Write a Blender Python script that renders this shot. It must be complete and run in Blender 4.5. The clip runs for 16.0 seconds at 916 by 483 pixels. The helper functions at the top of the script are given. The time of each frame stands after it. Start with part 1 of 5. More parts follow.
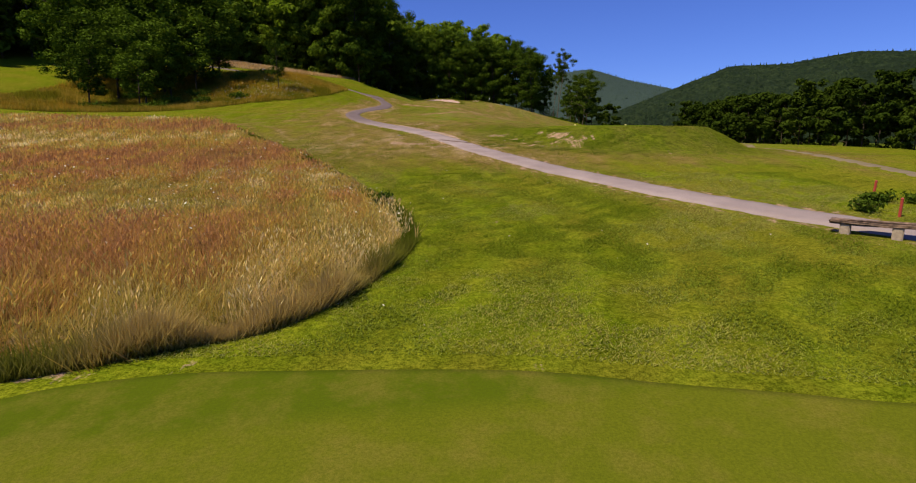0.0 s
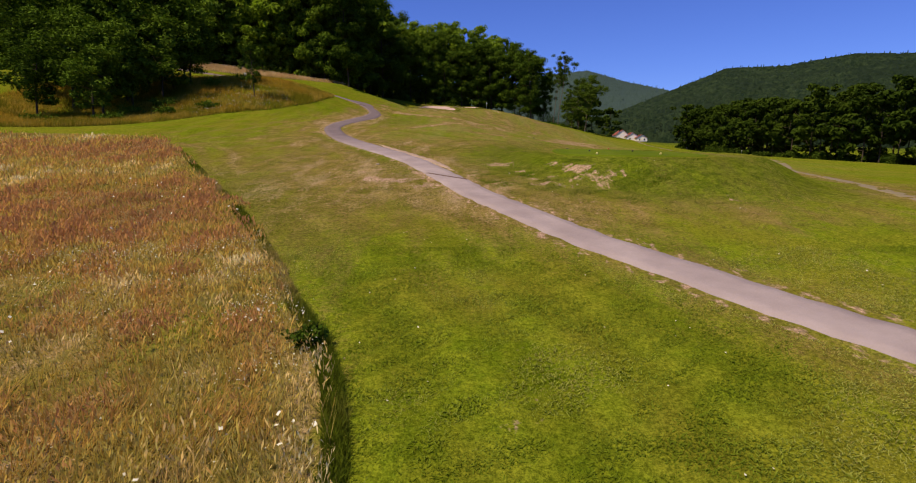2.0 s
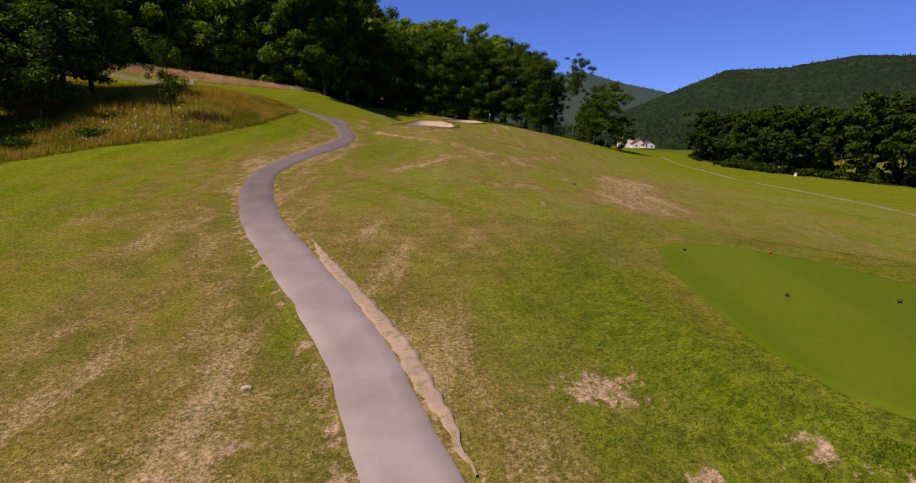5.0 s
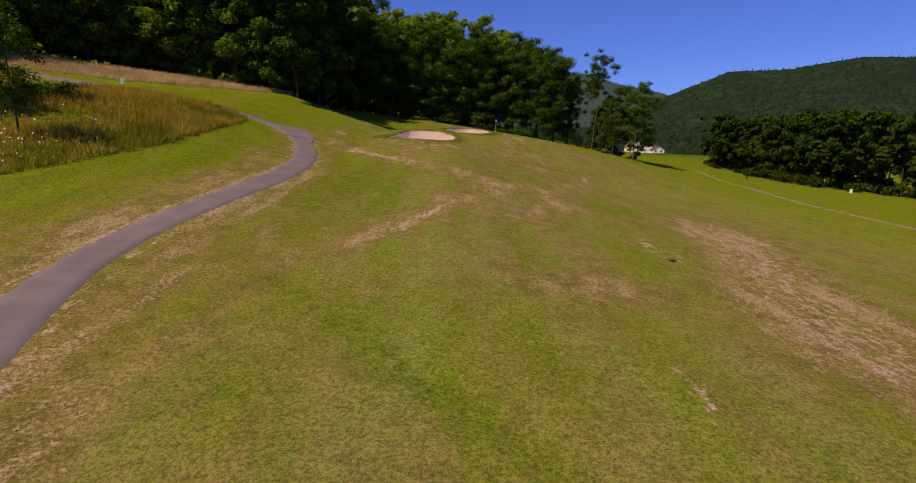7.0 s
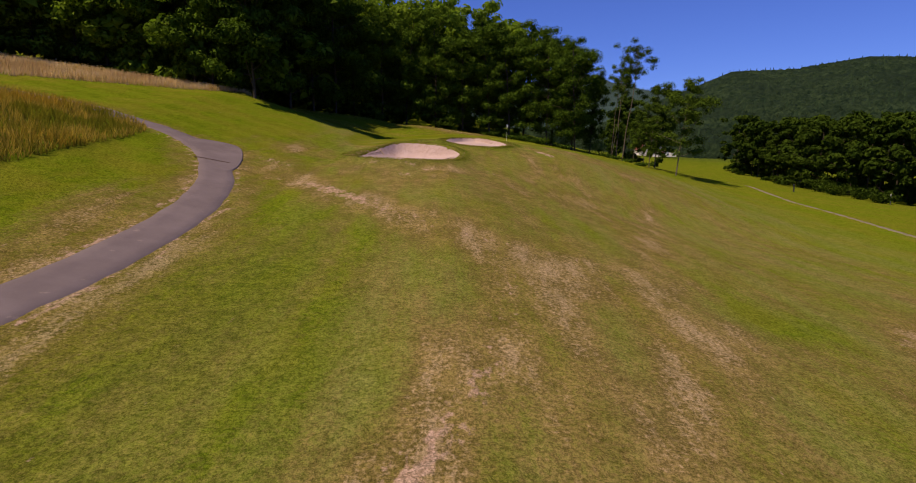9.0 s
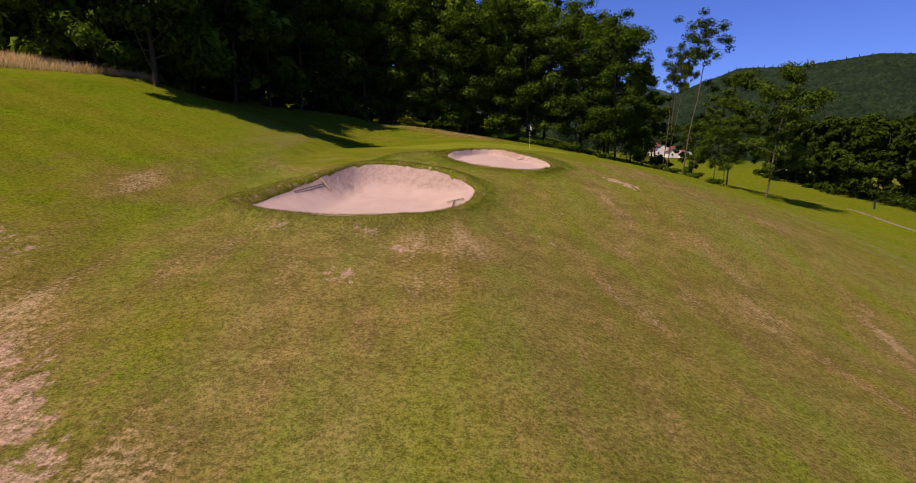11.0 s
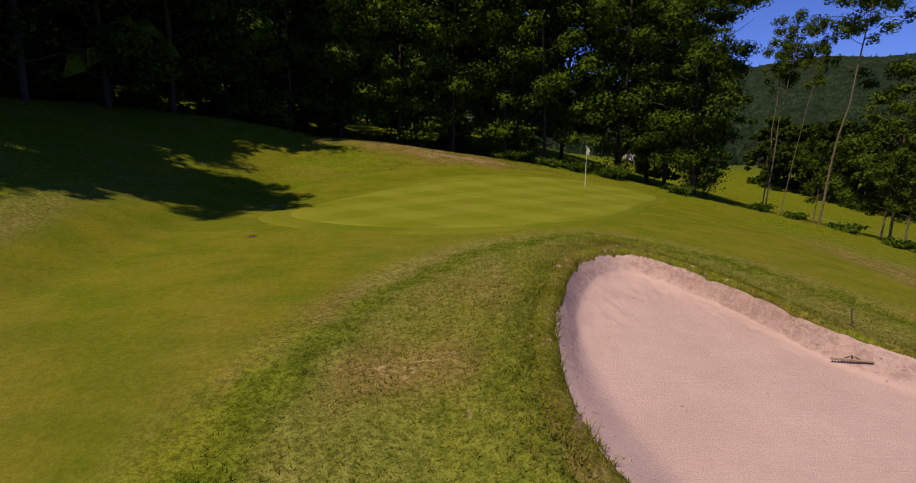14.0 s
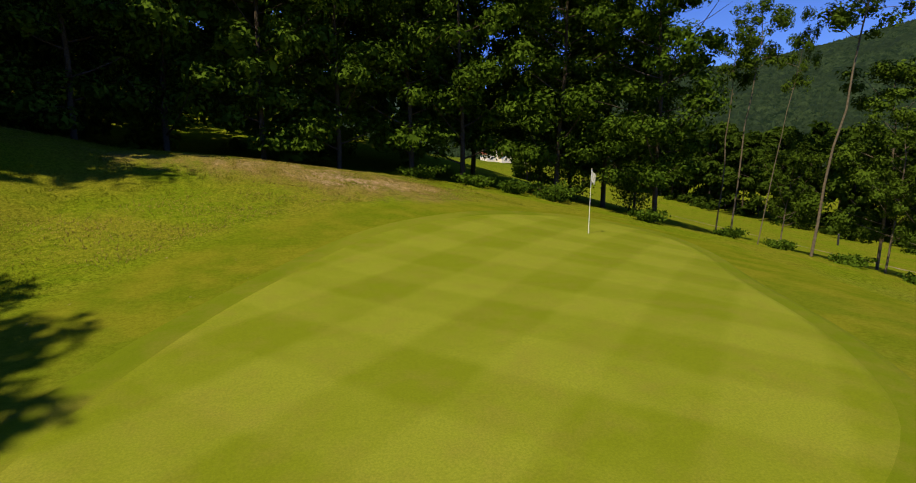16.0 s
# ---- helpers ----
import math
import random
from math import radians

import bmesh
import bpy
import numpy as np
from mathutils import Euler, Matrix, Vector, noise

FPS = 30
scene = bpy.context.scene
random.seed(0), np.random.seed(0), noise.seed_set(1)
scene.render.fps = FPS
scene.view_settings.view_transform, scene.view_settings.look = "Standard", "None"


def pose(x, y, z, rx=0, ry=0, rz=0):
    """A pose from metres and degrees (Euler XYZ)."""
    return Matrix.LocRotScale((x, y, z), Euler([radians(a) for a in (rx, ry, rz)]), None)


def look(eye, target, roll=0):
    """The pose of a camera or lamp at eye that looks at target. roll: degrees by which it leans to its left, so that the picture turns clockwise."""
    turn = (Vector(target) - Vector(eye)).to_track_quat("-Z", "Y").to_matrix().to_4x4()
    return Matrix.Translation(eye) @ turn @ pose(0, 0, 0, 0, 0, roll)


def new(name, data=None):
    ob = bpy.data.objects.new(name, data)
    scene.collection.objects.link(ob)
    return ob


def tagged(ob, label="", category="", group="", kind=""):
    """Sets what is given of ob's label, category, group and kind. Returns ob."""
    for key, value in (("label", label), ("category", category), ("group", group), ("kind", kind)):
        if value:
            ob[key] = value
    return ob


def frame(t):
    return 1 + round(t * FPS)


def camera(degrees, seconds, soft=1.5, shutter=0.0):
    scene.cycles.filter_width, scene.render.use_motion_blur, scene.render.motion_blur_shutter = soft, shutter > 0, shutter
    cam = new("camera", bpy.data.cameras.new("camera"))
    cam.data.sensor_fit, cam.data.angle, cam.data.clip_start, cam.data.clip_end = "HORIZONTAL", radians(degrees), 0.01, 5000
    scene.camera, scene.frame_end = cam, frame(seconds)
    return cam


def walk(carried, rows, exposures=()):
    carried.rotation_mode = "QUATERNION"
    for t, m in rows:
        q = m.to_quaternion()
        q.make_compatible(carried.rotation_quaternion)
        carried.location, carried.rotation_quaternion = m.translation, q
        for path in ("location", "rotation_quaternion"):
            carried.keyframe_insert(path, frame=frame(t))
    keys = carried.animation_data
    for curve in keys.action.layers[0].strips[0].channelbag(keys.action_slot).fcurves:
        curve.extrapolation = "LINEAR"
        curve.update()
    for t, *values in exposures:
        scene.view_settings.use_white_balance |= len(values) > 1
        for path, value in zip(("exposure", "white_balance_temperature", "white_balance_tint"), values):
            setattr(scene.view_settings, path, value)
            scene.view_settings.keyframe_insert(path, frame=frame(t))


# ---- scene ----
cam = camera(81.2, 16.0, soft=1.1)
METRES, EYE, TILT, LEAN, TURN = 110.0, 3.0, -10.0, 0.0, 0.0
ROWS = [
    (0.0, 0.0, 0.0, 0.0, 0.0, 0.0, -0.0),
    (0.5, 0.0006, 0.0106, 0.0046, -0.1, 0.02, 0.01),
    (1.0, 0.0011, 0.0241, 0.0103, -0.2, 0.06, 0.04),
    (1.5, 0.0015, 0.0392, 0.0167, -0.3, 0.05, -0.0),
    (2.0, 0.0016, 0.055, 0.023, -0.38, 0.09, -0.0),
    (2.5, 0.0013, 0.073, 0.0298, -0.48, 0.1, -0.03),
    (3.0, 0.0009, 0.091, 0.0366, -0.53, 0.1, 0.01),
    (3.5, 0.0004, 0.1176, 0.0464, -0.62, 0.14, 0.03),
    (4.0, -0.0002, 0.1471, 0.0573, -0.68, 0.17, 0.04),
    (4.5, -0.0009, 0.1765, 0.0681, -0.76, 0.18, 0.06),
    (7.0, -0.003, 0.3398, 0.1174, -1.05, 0.31, -0.03),
    (7.5, -0.0037, 0.3738, 0.1273, -1.08, 0.34, -0.01),
    (8.0, -0.0042, 0.4062, 0.1369, -1.11, 0.34, -0.02),
    (8.5, -0.0043, 0.4406, 0.1464, -1.14, 0.34, 0.01),
    (9.0, -0.0047, 0.4789, 0.1555, -1.17, 0.33, 0.01),
    (11.5, -0.0073, 0.682, 0.2063, -1.3, -0.07, -0.25),
    (12.0, -0.009, 0.7175, 0.2157, -1.32, -0.1, -0.25),
    (12.5, -0.0106, 0.7545, 0.2253, -1.36, -0.14, -0.23),
    (13.0, -0.0125, 0.7884, 0.2344, -1.49, -0.15, -0.25),
    (13.5, -0.0156, 0.8214, 0.2432, -3.01, -0.2, 0.01),
    (14.0, -0.0206, 0.8524, 0.2516, -6.01, -0.25, 0.52),
    (14.5, -0.0255, 0.8805, 0.2591, -9.76, -0.38, 1.15),
    (15.0, -0.0294, 0.9084, 0.2663, -14.12, -0.55, 1.87),
    (15.5, -0.0313, 0.9338, 0.2718, -18.02, -0.67, 2.59),
    (16.0, -0.0316, 0.9581, 0.277, -21.82, -0.86, 3.21),
]
walk(cam, [(t, pose(0, 0, EYE, TILT, LEAN, TURN) @ pose(METRES * x, METRES * y, METRES * z, 90 + pitch, roll, yaw)) for t, x, y, z, yaw, pitch, roll in ROWS],
     exposures=((0.0, 0.05, 6500, 22), (3.5, 0.05, 6500, 28), (7.0, -0.08, 6500, 28), (9.0, -0.1, 6500, 29), (11.5, 0.08, 6500, 31), (12.0, 0.0, 6500, 32), (13.0, -0.25, 6500, 36), (13.6, -0.13, 6500, 32), (14.5, -0.18, 6500, 27), (15.2, 0.05, 6500, 18), (16.0, 0.25, 6500, 15)))


# ---------- lie of the land ----------
def smooth(a, b, v):
    """A soft step from 0 at a to 1 at b."""
    u = np.clip((np.asarray(v, float) - a) / (b - a), 0, 1)
    return u * u * (3 - 2 * u)


def hump(x, y, cx, cy, rx, ry, turn=0.0):
    """A rounded landform, 1 at its middle."""
    c, s = math.cos(radians(turn)), math.sin(radians(turn))
    u, v = ((x - cx) * c + (y - cy) * s) / rx, ((y - cy) * c - (x - cx) * s) / ry
    return np.exp(-0.5 * (u * u + v * v))


def table(x, y, cx, cy, rx, ry, turn=0.0, edge=0.35):
    """A flat-topped landform with a bank round it."""
    c, s = math.cos(radians(turn)), math.sin(radians(turn))
    u, v = ((x - cx) * c + (y - cy) * s) / rx, ((y - cy) * c - (x - cx) * s) / ry
    return 1 - smooth(1 - edge, 1 + edge, np.sqrt(u * u + v * v))


SPINE = ((-60, -30, 0, 12, 25, 40, 52, 64, 76, 90, 104, 114, 126, 140, 170, 260),
         (-4.5, -2.2, 0.25, 1.25, 2.85, 4.55, 5.9, 7.1, 8.5, 10.0, 11.55, 11.9, 11.92, 12.6, 15, 18))


def spine(y):
    y = np.asarray(y, float)
    return sum(np.interp(y + d, *SPINE) * w for d, w in ((-6, 0.15), (-3, 0.2), (0, 0.3), (3, 0.2), (6, 0.15)))


def curve_through(points, n=12, closed=False):
    """A smooth line through plan points."""
    p = np.asarray(points, float)
    q = np.vstack((p[-1], p, p[:2])) if closed else np.vstack((2 * p[0] - p[1], p, 2 * p[-1] - p[-2]))
    out = []
    for i in range(1, len(q) - 2):
        for t in np.arange(n) / n:
            a, b, c, d = q[i - 1:i + 3]
            out.append(0.5 * (2 * b + (c - a) * t + (2 * a - 5 * b + 4 * c - d) * t * t + (3 * b - a - 3 * c + d) * t ** 3))
    if not closed:
        out.append(p[-1])
    return np.array(out)


BUNKERS = (  # edge in plan, depth, height of the far lip, where the floor begins to rise
    (curve_through(((-6.6, 90.1), (-6.0, 92.3), (-5.35, 93.75), (-4.85, 95.0), (-4.35, 95.9), (-3.5, 96.25), (-2.4, 95.85), (-0.75, 94.45), (0.2, 93.25), (0.25, 92.2), (-0.35, 90.45), (-1.6, 88.95), (-3.2, 87.95),
                    (-4.6, 88.1), (-5.95, 88.9)), 14, True), 0.5, 0.46, 0.45),
    (curve_through(((-0.6, 101), (-0.45, 102.9), (0.5, 105.5), (1.3, 106.8), (2.3, 107.2), (3.0, 105.6), (3.4, 103.4), (4.1, 102.3), (4.4, 101), (4.25, 99), (3.4, 97.8), (2.2, 97.6), (1, 98.2),
                    (0, 99.3)), 14, True), 0.26, 0.17, 0.72),
)


def bunker_r(x, y, b):
    """How far out of a bunker's middle a place lies: 1 on its edge."""
    c = b[0].mean(0)
    e = b[0] - c
    a, r = np.arctan2(e[:, 1], e[:, 0]), np.hypot(e[:, 0], e[:, 1])
    k = np.argsort(a)
    return np.hypot(x - c[0], y - c[1]) / np.interp(np.arctan2(y - c[1], x - c[0]), a[k], r[k], period=2 * math.pi)


def land(x, y):
    """The lie of the land before the bunkers are dug, in metres."""
    x, y = np.asarray(x, float), np.asarray(y, float)
    s = spine(y)
    valley = 2.6 + 0.016 * (y - 40) - 0.065 * np.clip(x - 40, 0, 75) + 0.045 * np.clip(y - 200, 0, 250)
    w = np.interp(y, (20, 57, 79, 100, 115, 125, 160), (13, 8.2, 11.6, 15, 19, 23.3, 25))
    fall = np.exp(-0.5 * (np.clip(x - 2, 0, None) / w) ** 2)
    # halfway up, the shoulder falls away sooner and more gently
    slow = np.exp(-(np.clip(x + 0.5, 0, None) / np.interp(y, (55, 85), (18.5, 16))) ** 1.25)
    fall = fall + (slow - fall) * smooth(44, 54, y) * smooth(98, 86, y)
    z = valley + (s - valley) * fall
    # the land climbs to the left
    bank = np.interp(y, (10, 40, 60, 70, 84, 96, 111, 124, 140, 200), (0.0, 0.03, 0.08, 0.13, 0.19, 0.26, 0.35, 0.28, 0.2, 0.2))
    slope = np.interp(y, (10, 40, 60, 80, 96, 111, 200), (0.0, 0.03, 0.08, 0.1, 0.12, 0.14, 0.2))
    z = z + bank * np.clip(-x - 8, 0, 13) + slope * np.clip(-x - 21, 0, 60)
    z = z + 2.0 * hump(x, y, -25, 75, 6.5, 9, 10) - 1.6 * hump(x, y, -36, 58, 8, 8)
    # tee on its mound, bank behind the green, rises at the bunkers
    t = table(x, y, 9.4, 34.8, 6.2, 8.6, 8, 0.22)
    z = z * (1 - t) + (4.2 + 0.02 * (y - 34)) * t
    z = z + 2.1 * hump(x, y, -9, 133, 9, 6.2) + 0.25 * hump(x, y, -2, 101, 6, 5) + 0.25 * hump(x, y, -8.2, 85.2, 3.8, 2.6)
    # wooded hill on the left, ridges round the valley
    z = z + (38 * hump(x, y, -120, 240, 60, 60) + 25 * hump(x, y, -230, 120, 90, 120)) * smooth(20, 150, np.clip(y - 100, 0, None) + np.clip(-45 - x, 0, None))
    r, az = np.hypot(x, y), np.degrees(np.arctan2(x, y))
    near = np.interp(az, (-180, -90, 8, 14, 20.6, 26, 30.7, 35.6, 39.3, 44, 50, 60, 90, 180), (0.05, 0.08, 0.01, 0.018, 0.062, 0.097, 0.097, 0.107, 0.102, 0.106, 0.128, 0.17, 0.13, 0.05))
    far = np.interp(az, (-40, 5, 10, 13.4, 17.3, 21, 30), (0.02, 0.08, 0.105, 0.111, 0.09, 0.075, 0.0))
    z = z + near * 1150 * smooth(290, 1150, r) * (1 - 0.3 * smooth(1200, 2400, r))
    return z + np.clip(far * 2600 - near * 800, 0, None) * smooth(1300, 2600, r)


def height(x, y):
    """The ground: the land with the bunkers dug, steepest at their far faces."""
    z = land(x, y)
    for b in BUNKERS:
        q = bunker_r(x, y, b)
        back = smooth(-1, 3, np.asarray(y, float) - b[0].mean(0)[1])
        z = z - b[1] * (1 - smooth(b[3] + 0.2 * back, 1.03, q)) + b[2] * np.exp(-((q - 1.06) / np.where(q > 1.06, 0.3, 0.12)) ** 2) * back
        z = z + 0.42 * np.exp(-((q - 1.17) / 0.14) ** 2) * (1 - back) * (0.12 + 0.88 * smooth(0.5, -3.0, np.asarray(x, float)))
    return z


# ---------- light ----------
SUN_AZ, SUN_EL = 236.0, 58.0          # where the sun stands: clockwise from +y, above the horizon
world = bpy.data.worlds.new("sky")
scene.world = world
world.use_nodes = True
wn = world.node_tree
sky = wn.nodes.new("ShaderNodeTexSky")
sky.sky_type, sky.sun_disc = "NISHITA", False
sky.sun_elevation, sky.sun_rotation = radians(SUN_EL), radians(SUN_AZ)
sky.altitude, sky.air_density, sky.dust_density, sky.ozone_density = 400, 1.0, 0.0, 6.0
deep_blue = wn.nodes.new("ShaderNodeMix")
deep_blue.data_type, deep_blue.blend_type = "RGBA", "MULTIPLY"
deep_blue.inputs[0].default_value, deep_blue.inputs[7].default_value = 1.0, (0.58, 0.78, 1.38, 1)
wn.links.new(sky.outputs[0], deep_blue.inputs[6])
wn.links.new(deep_blue.outputs[2], wn.nodes["Background"].inputs[0])
wn.nodes["Background"].inputs[1].default_value = 0.085
sun = new("sun", bpy.data.lights.new("sun", "SUN"))
sun.data.energy, sun.data.angle, sun.data.color = 5.0, radians(0.5), (1.0, 0.885, 0.54)
sun_from = Vector((math.sin(radians(SUN_AZ)) * math.cos(radians(SUN_EL)), math.cos(radians(SUN_AZ)) * math.cos(radians(SUN_EL)), math.sin(radians(SUN_EL))))
sun.matrix_world = look(sun_from * 100, (0, 0, 0))


# ---------- materials ----------
class Nodes:
    """Small helper to wire a material."""

    def __init__(self, name, rough=0.9, spec=0.2):
        self.mat = bpy.data.materials.new(name)
        self.mat.use_nodes = True
        self.t = self.mat.node_tree
        self.b = self.t.nodes["Principled BSDF"]
        self.b.inputs["Roughness"].default_value = rough
        self.b.inputs["Specular IOR Level"].default_value = spec
        self.geo = self.t.nodes.new("ShaderNodeNewGeometry")

    def link(self, a, b):
        self.t.links.new(a, b)

    def noise(self, scale, detail=3.0, rough=0.6, stretch=None, turn=0.0):
        n = self.t.nodes.new("ShaderNodeTexNoise")
        n.inputs["Scale"].default_value, n.inputs["Detail"].default_value, n.inputs["Roughness"].default_value = scale, detail, rough
        src = self.geo.outputs["Position"]
        if stretch:
            m = self.t.nodes.new("ShaderNodeMapping")
            m.inputs["Scale"].default_value = stretch
            m.inputs["Rotation"].default_value = (0, 0, radians(turn))
            self.link(src, m.inputs[0])
            src = m.outputs[0]
        self.link(src, n.inputs["Vector"])
        return n.outputs[0]

    def ramp(self, fac, stops):
        r = self.t.nodes.new("ShaderNodeValToRGB")
        while len(r.color_ramp.elements) < len(stops):
            r.color_ramp.elements.new(0.5)
        for e, (p, c) in zip(r.color_ramp.elements, stops):
            e.position, e.color = p, (*c, 1) if len(c) == 3 else c
        self.link(fac, r.inputs[0])
        return r.outputs[0]

    def step(self, fac, lo, hi, a=0.0, b=1.0):
        m = self.t.nodes.new("ShaderNodeMapRange")
        m.inputs[1].default_value, m.inputs[2].default_value, m.inputs[3].default_value, m.inputs[4].default_value = lo, hi, a, b
        self.link(fac, m.inputs[0])
        return m.outputs[0]

    def math(self, op, a, b=0.0):
        m = self.t.nodes.new("ShaderNodeMath")
        m.operation = op
        for i, v in enumerate((a, b)):
            if isinstance(v, (int, float)):
                m.inputs[i].default_value = v
            else:
                self.link(v, m.inputs[i])
        return m.outputs[0]

    def mix(self, fac, a, b, kind="MIX"):
        m = self.t.nodes.new("ShaderNodeMix")
        m.data_type, m.blend_type = "RGBA", kind
        for i, v in ((0, fac), (6, a), (7, b)):
            if isinstance(v, (int, float)):
                m.inputs[i].default_value = v
            elif isinstance(v, tuple):
                m.inputs[i].default_value = (*v, 1)
            else:
                self.link(v, m.inputs[i])
        return m.outputs[2]

    def attr(self, name):
        a = self.t.nodes.new("ShaderNodeAttribute")
        a.attribute_name = name
        s = self.t.nodes.new("ShaderNodeSeparateColor")
        self.link(a.outputs["Color"], s.inputs[0])
        return s.outputs

    def bump(self, height_out, strength=0.5, distance=0.02):
        b = self.t.nodes.new("ShaderNodeBump")
        b.inputs["Strength"].default_value, b.inputs["Distance"].default_value = strength, distance
        self.link(height_out, b.inputs["Height"])
        self.link(b.outputs[0], self.b.inputs["Normal"])

    def colour(self, out):
        if isinstance(out, tuple):
            self.b.inputs["Base Color"].default_value = (*out, 1)
        else:
            self.link(out, self.b.inputs["Base Color"])
        return self.mat


def plain(name, colour, rough=0.7, grain=30.0, vary=0.25, spec=0.3, metal=0.0):
    n = Nodes(name, rough, spec)
    n.b.inputs["Metallic"].default_value = metal
    f = n.noise(grain, 4)
    dark = tuple(c * (1 - vary) for c in colour)
    light = tuple(min(1, c * (1 + vary)) for c in colour)
    n.bump(f, 0.3, 0.01)
    return n.colour(n.ramp(f, ((0.3, dark), (0.7, light))))


GREEN_A, GREEN_B = (0.086, 0.128, 0.0045), (0.132, 0.165, 0.0075)
DRY, BARE = (0.25, 0.168, 0.064), (0.46, 0.325, 0.24)


def turf_material():
    """Rough and fairway turf: green, dry and bare in patches of their own."""
    n = Nodes("turf", 1.0, 0.0)
    dry, deep, bare = n.attr("zone")[:3]
    fine, tuft, mid, big = n.noise(38, 3, 0.75), n.noise(13, 4, 0.8), n.noise(3.4, 4, 0.7), n.noise(0.3, 3)
    base = n.mix(n.step(mid, 0.36, 0.64), GREEN_A, GREEN_B)
    place = n.t.nodes.new("ShaderNodeSeparateXYZ")
    n.link(n.geo.outputs["Position"], place.inputs[0])
    lines = n.t.nodes.new("ShaderNodeAttribute")
    lines.attribute_name = "mow"
    away = n.math("ADD", lines.outputs["Fac"], n.math("MULTIPLY", n.math("SUBTRACT", n.noise(0.5, 3), 0.5), 0.6))
    pass_ = n.math("ADD", n.math("SINE", n.math("MULTIPLY", away, 3.3)), n.math("MULTIPLY", n.math("SUBTRACT", n.noise(0.4, 3), 0.5), 1.3))
    base = n.mix(n.math("MULTIPLY", n.step(pass_, -0.3, 0.8, 0.0, 0.85), n.step(place.outputs[1], 26, 42, 1.0, 0.5)), base, n.mix(1.0, base, (1.34, 1.31, 1.45), "MULTIPLY"))
    base = n.mix(n.math("MULTIPLY", n.step(big, 0.42, 0.6), 0.4), base, (0.2, 0.165, 0.02))
    streak = n.noise(0.75, 5, 0.62, (1.3, 0.3, 1), 10)
    fairway = n.t.nodes.new("ShaderNodeAttribute")
    fairway.attribute_name = "fairway"
    wisp = n.step(n.noise(0.45, 4, 0.6, (1.2, 0.22, 1), 14), 0.36, 0.66, 0.15, 1.0)
    base = n.mix(n.math("MULTIPLY", fairway.outputs["Fac"], wisp), base, n.mix(n.step(mid, 0.36, 0.64), (0.155, 0.158, 0.036), (0.225, 0.215, 0.068)))
    patchy = n.math("ADD", n.math("MULTIPLY", n.math("SUBTRACT", streak, 0.5), 2.3), n.math("MULTIPLY", n.math("SUBTRACT", n.noise(9, 4, 0.75), 0.5), 1.7))
    d = n.math("ADD", n.math("MULTIPLY", dry, 1.15), n.math("MULTIPLY", patchy, n.math("MINIMUM", n.math("ADD", n.math("MULTIPLY", dry, 1.6), 0.35), 1.0)))
    d = n.math("SUBTRACT", d, 0.16)
    base = n.mix(n.step(d, 0.15, 0.95, 0.0, 0.75), base, n.mix(n.step(n.noise(1.1, 5, 0.75), 0.42, 0.6), (0.15, 0.1, 0.036), DRY))
    base = n.mix(n.step(n.math("ADD", d, n.math("SUBTRACT", tuft, 0.5)), 1.0, 1.4, 0.0, 0.6), base, (0.42, 0.31, 0.19))
    base = n.mix(n.math("MULTIPLY", deep, 0.75), base, n.mix(n.step(mid, 0.4, 0.6), (0.04, 0.075, 0.003), (0.11, 0.15, 0.008)))
    close = n.t.nodes.new("ShaderNodeAttribute")
    close.attribute_name = "mown"
    short = close.outputs["Fac"]
    base = n.mix(short, base, n.mix(n.step(n.noise(0.9, 4), 0.4, 0.6), (0.097, 0.13, 0.005), (0.15, 0.155, 0.01)))
    e = n.math("ADD", bare, n.math("ADD", n.math("MULTIPLY", n.math("SUBTRACT", n.noise(3.2, 5, 0.7), 0.5), 1.9), n.math("MULTIPLY", n.math("SUBTRACT", n.noise(2.4, 3, 0.6, (2.6, 0.7, 1), -19), 0.5), 1.3)))
    base = n.mix(n.step(e, 0.46, 0.74, 0.0, 0.95), base, n.mix(n.step(n.noise(14, 4, 0.7), 0.4, 0.62), (0.3, 0.2, 0.13), BARE))
    grain = n.math("ADD", n.math("MULTIPLY", fine, 0.45), n.math("MULTIPLY", tuft, 0.55))
    base = n.mix(n.math("ADD", n.math("MULTIPLY", n.step(grain, 0.42, 0.58), n.math("SUBTRACT", 1.0, n.math("MULTIPLY", short, 0.85))), n.math("MULTIPLY", short, 0.4)), n.mix(1.0, base, (0.48, 0.5, 0.45), "MULTIPLY"), n.mix(1.0, base, (1.4, 1.34, 1.38), "MULTIPLY"))
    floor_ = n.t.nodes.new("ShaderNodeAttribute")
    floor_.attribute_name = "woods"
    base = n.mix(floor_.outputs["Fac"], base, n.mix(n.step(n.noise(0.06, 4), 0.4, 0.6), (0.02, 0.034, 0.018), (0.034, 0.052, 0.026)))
    grain = n.math("MULTIPLY", grain, n.math("SUBTRACT", 1.0, n.math("MAXIMUM", short, floor_.outputs["Fac"])))
    n.bump(n.math("ADD", grain, n.math("MULTIPLY", mid, 0.3)), 0.8, 0.05)
    return n.colour(base)


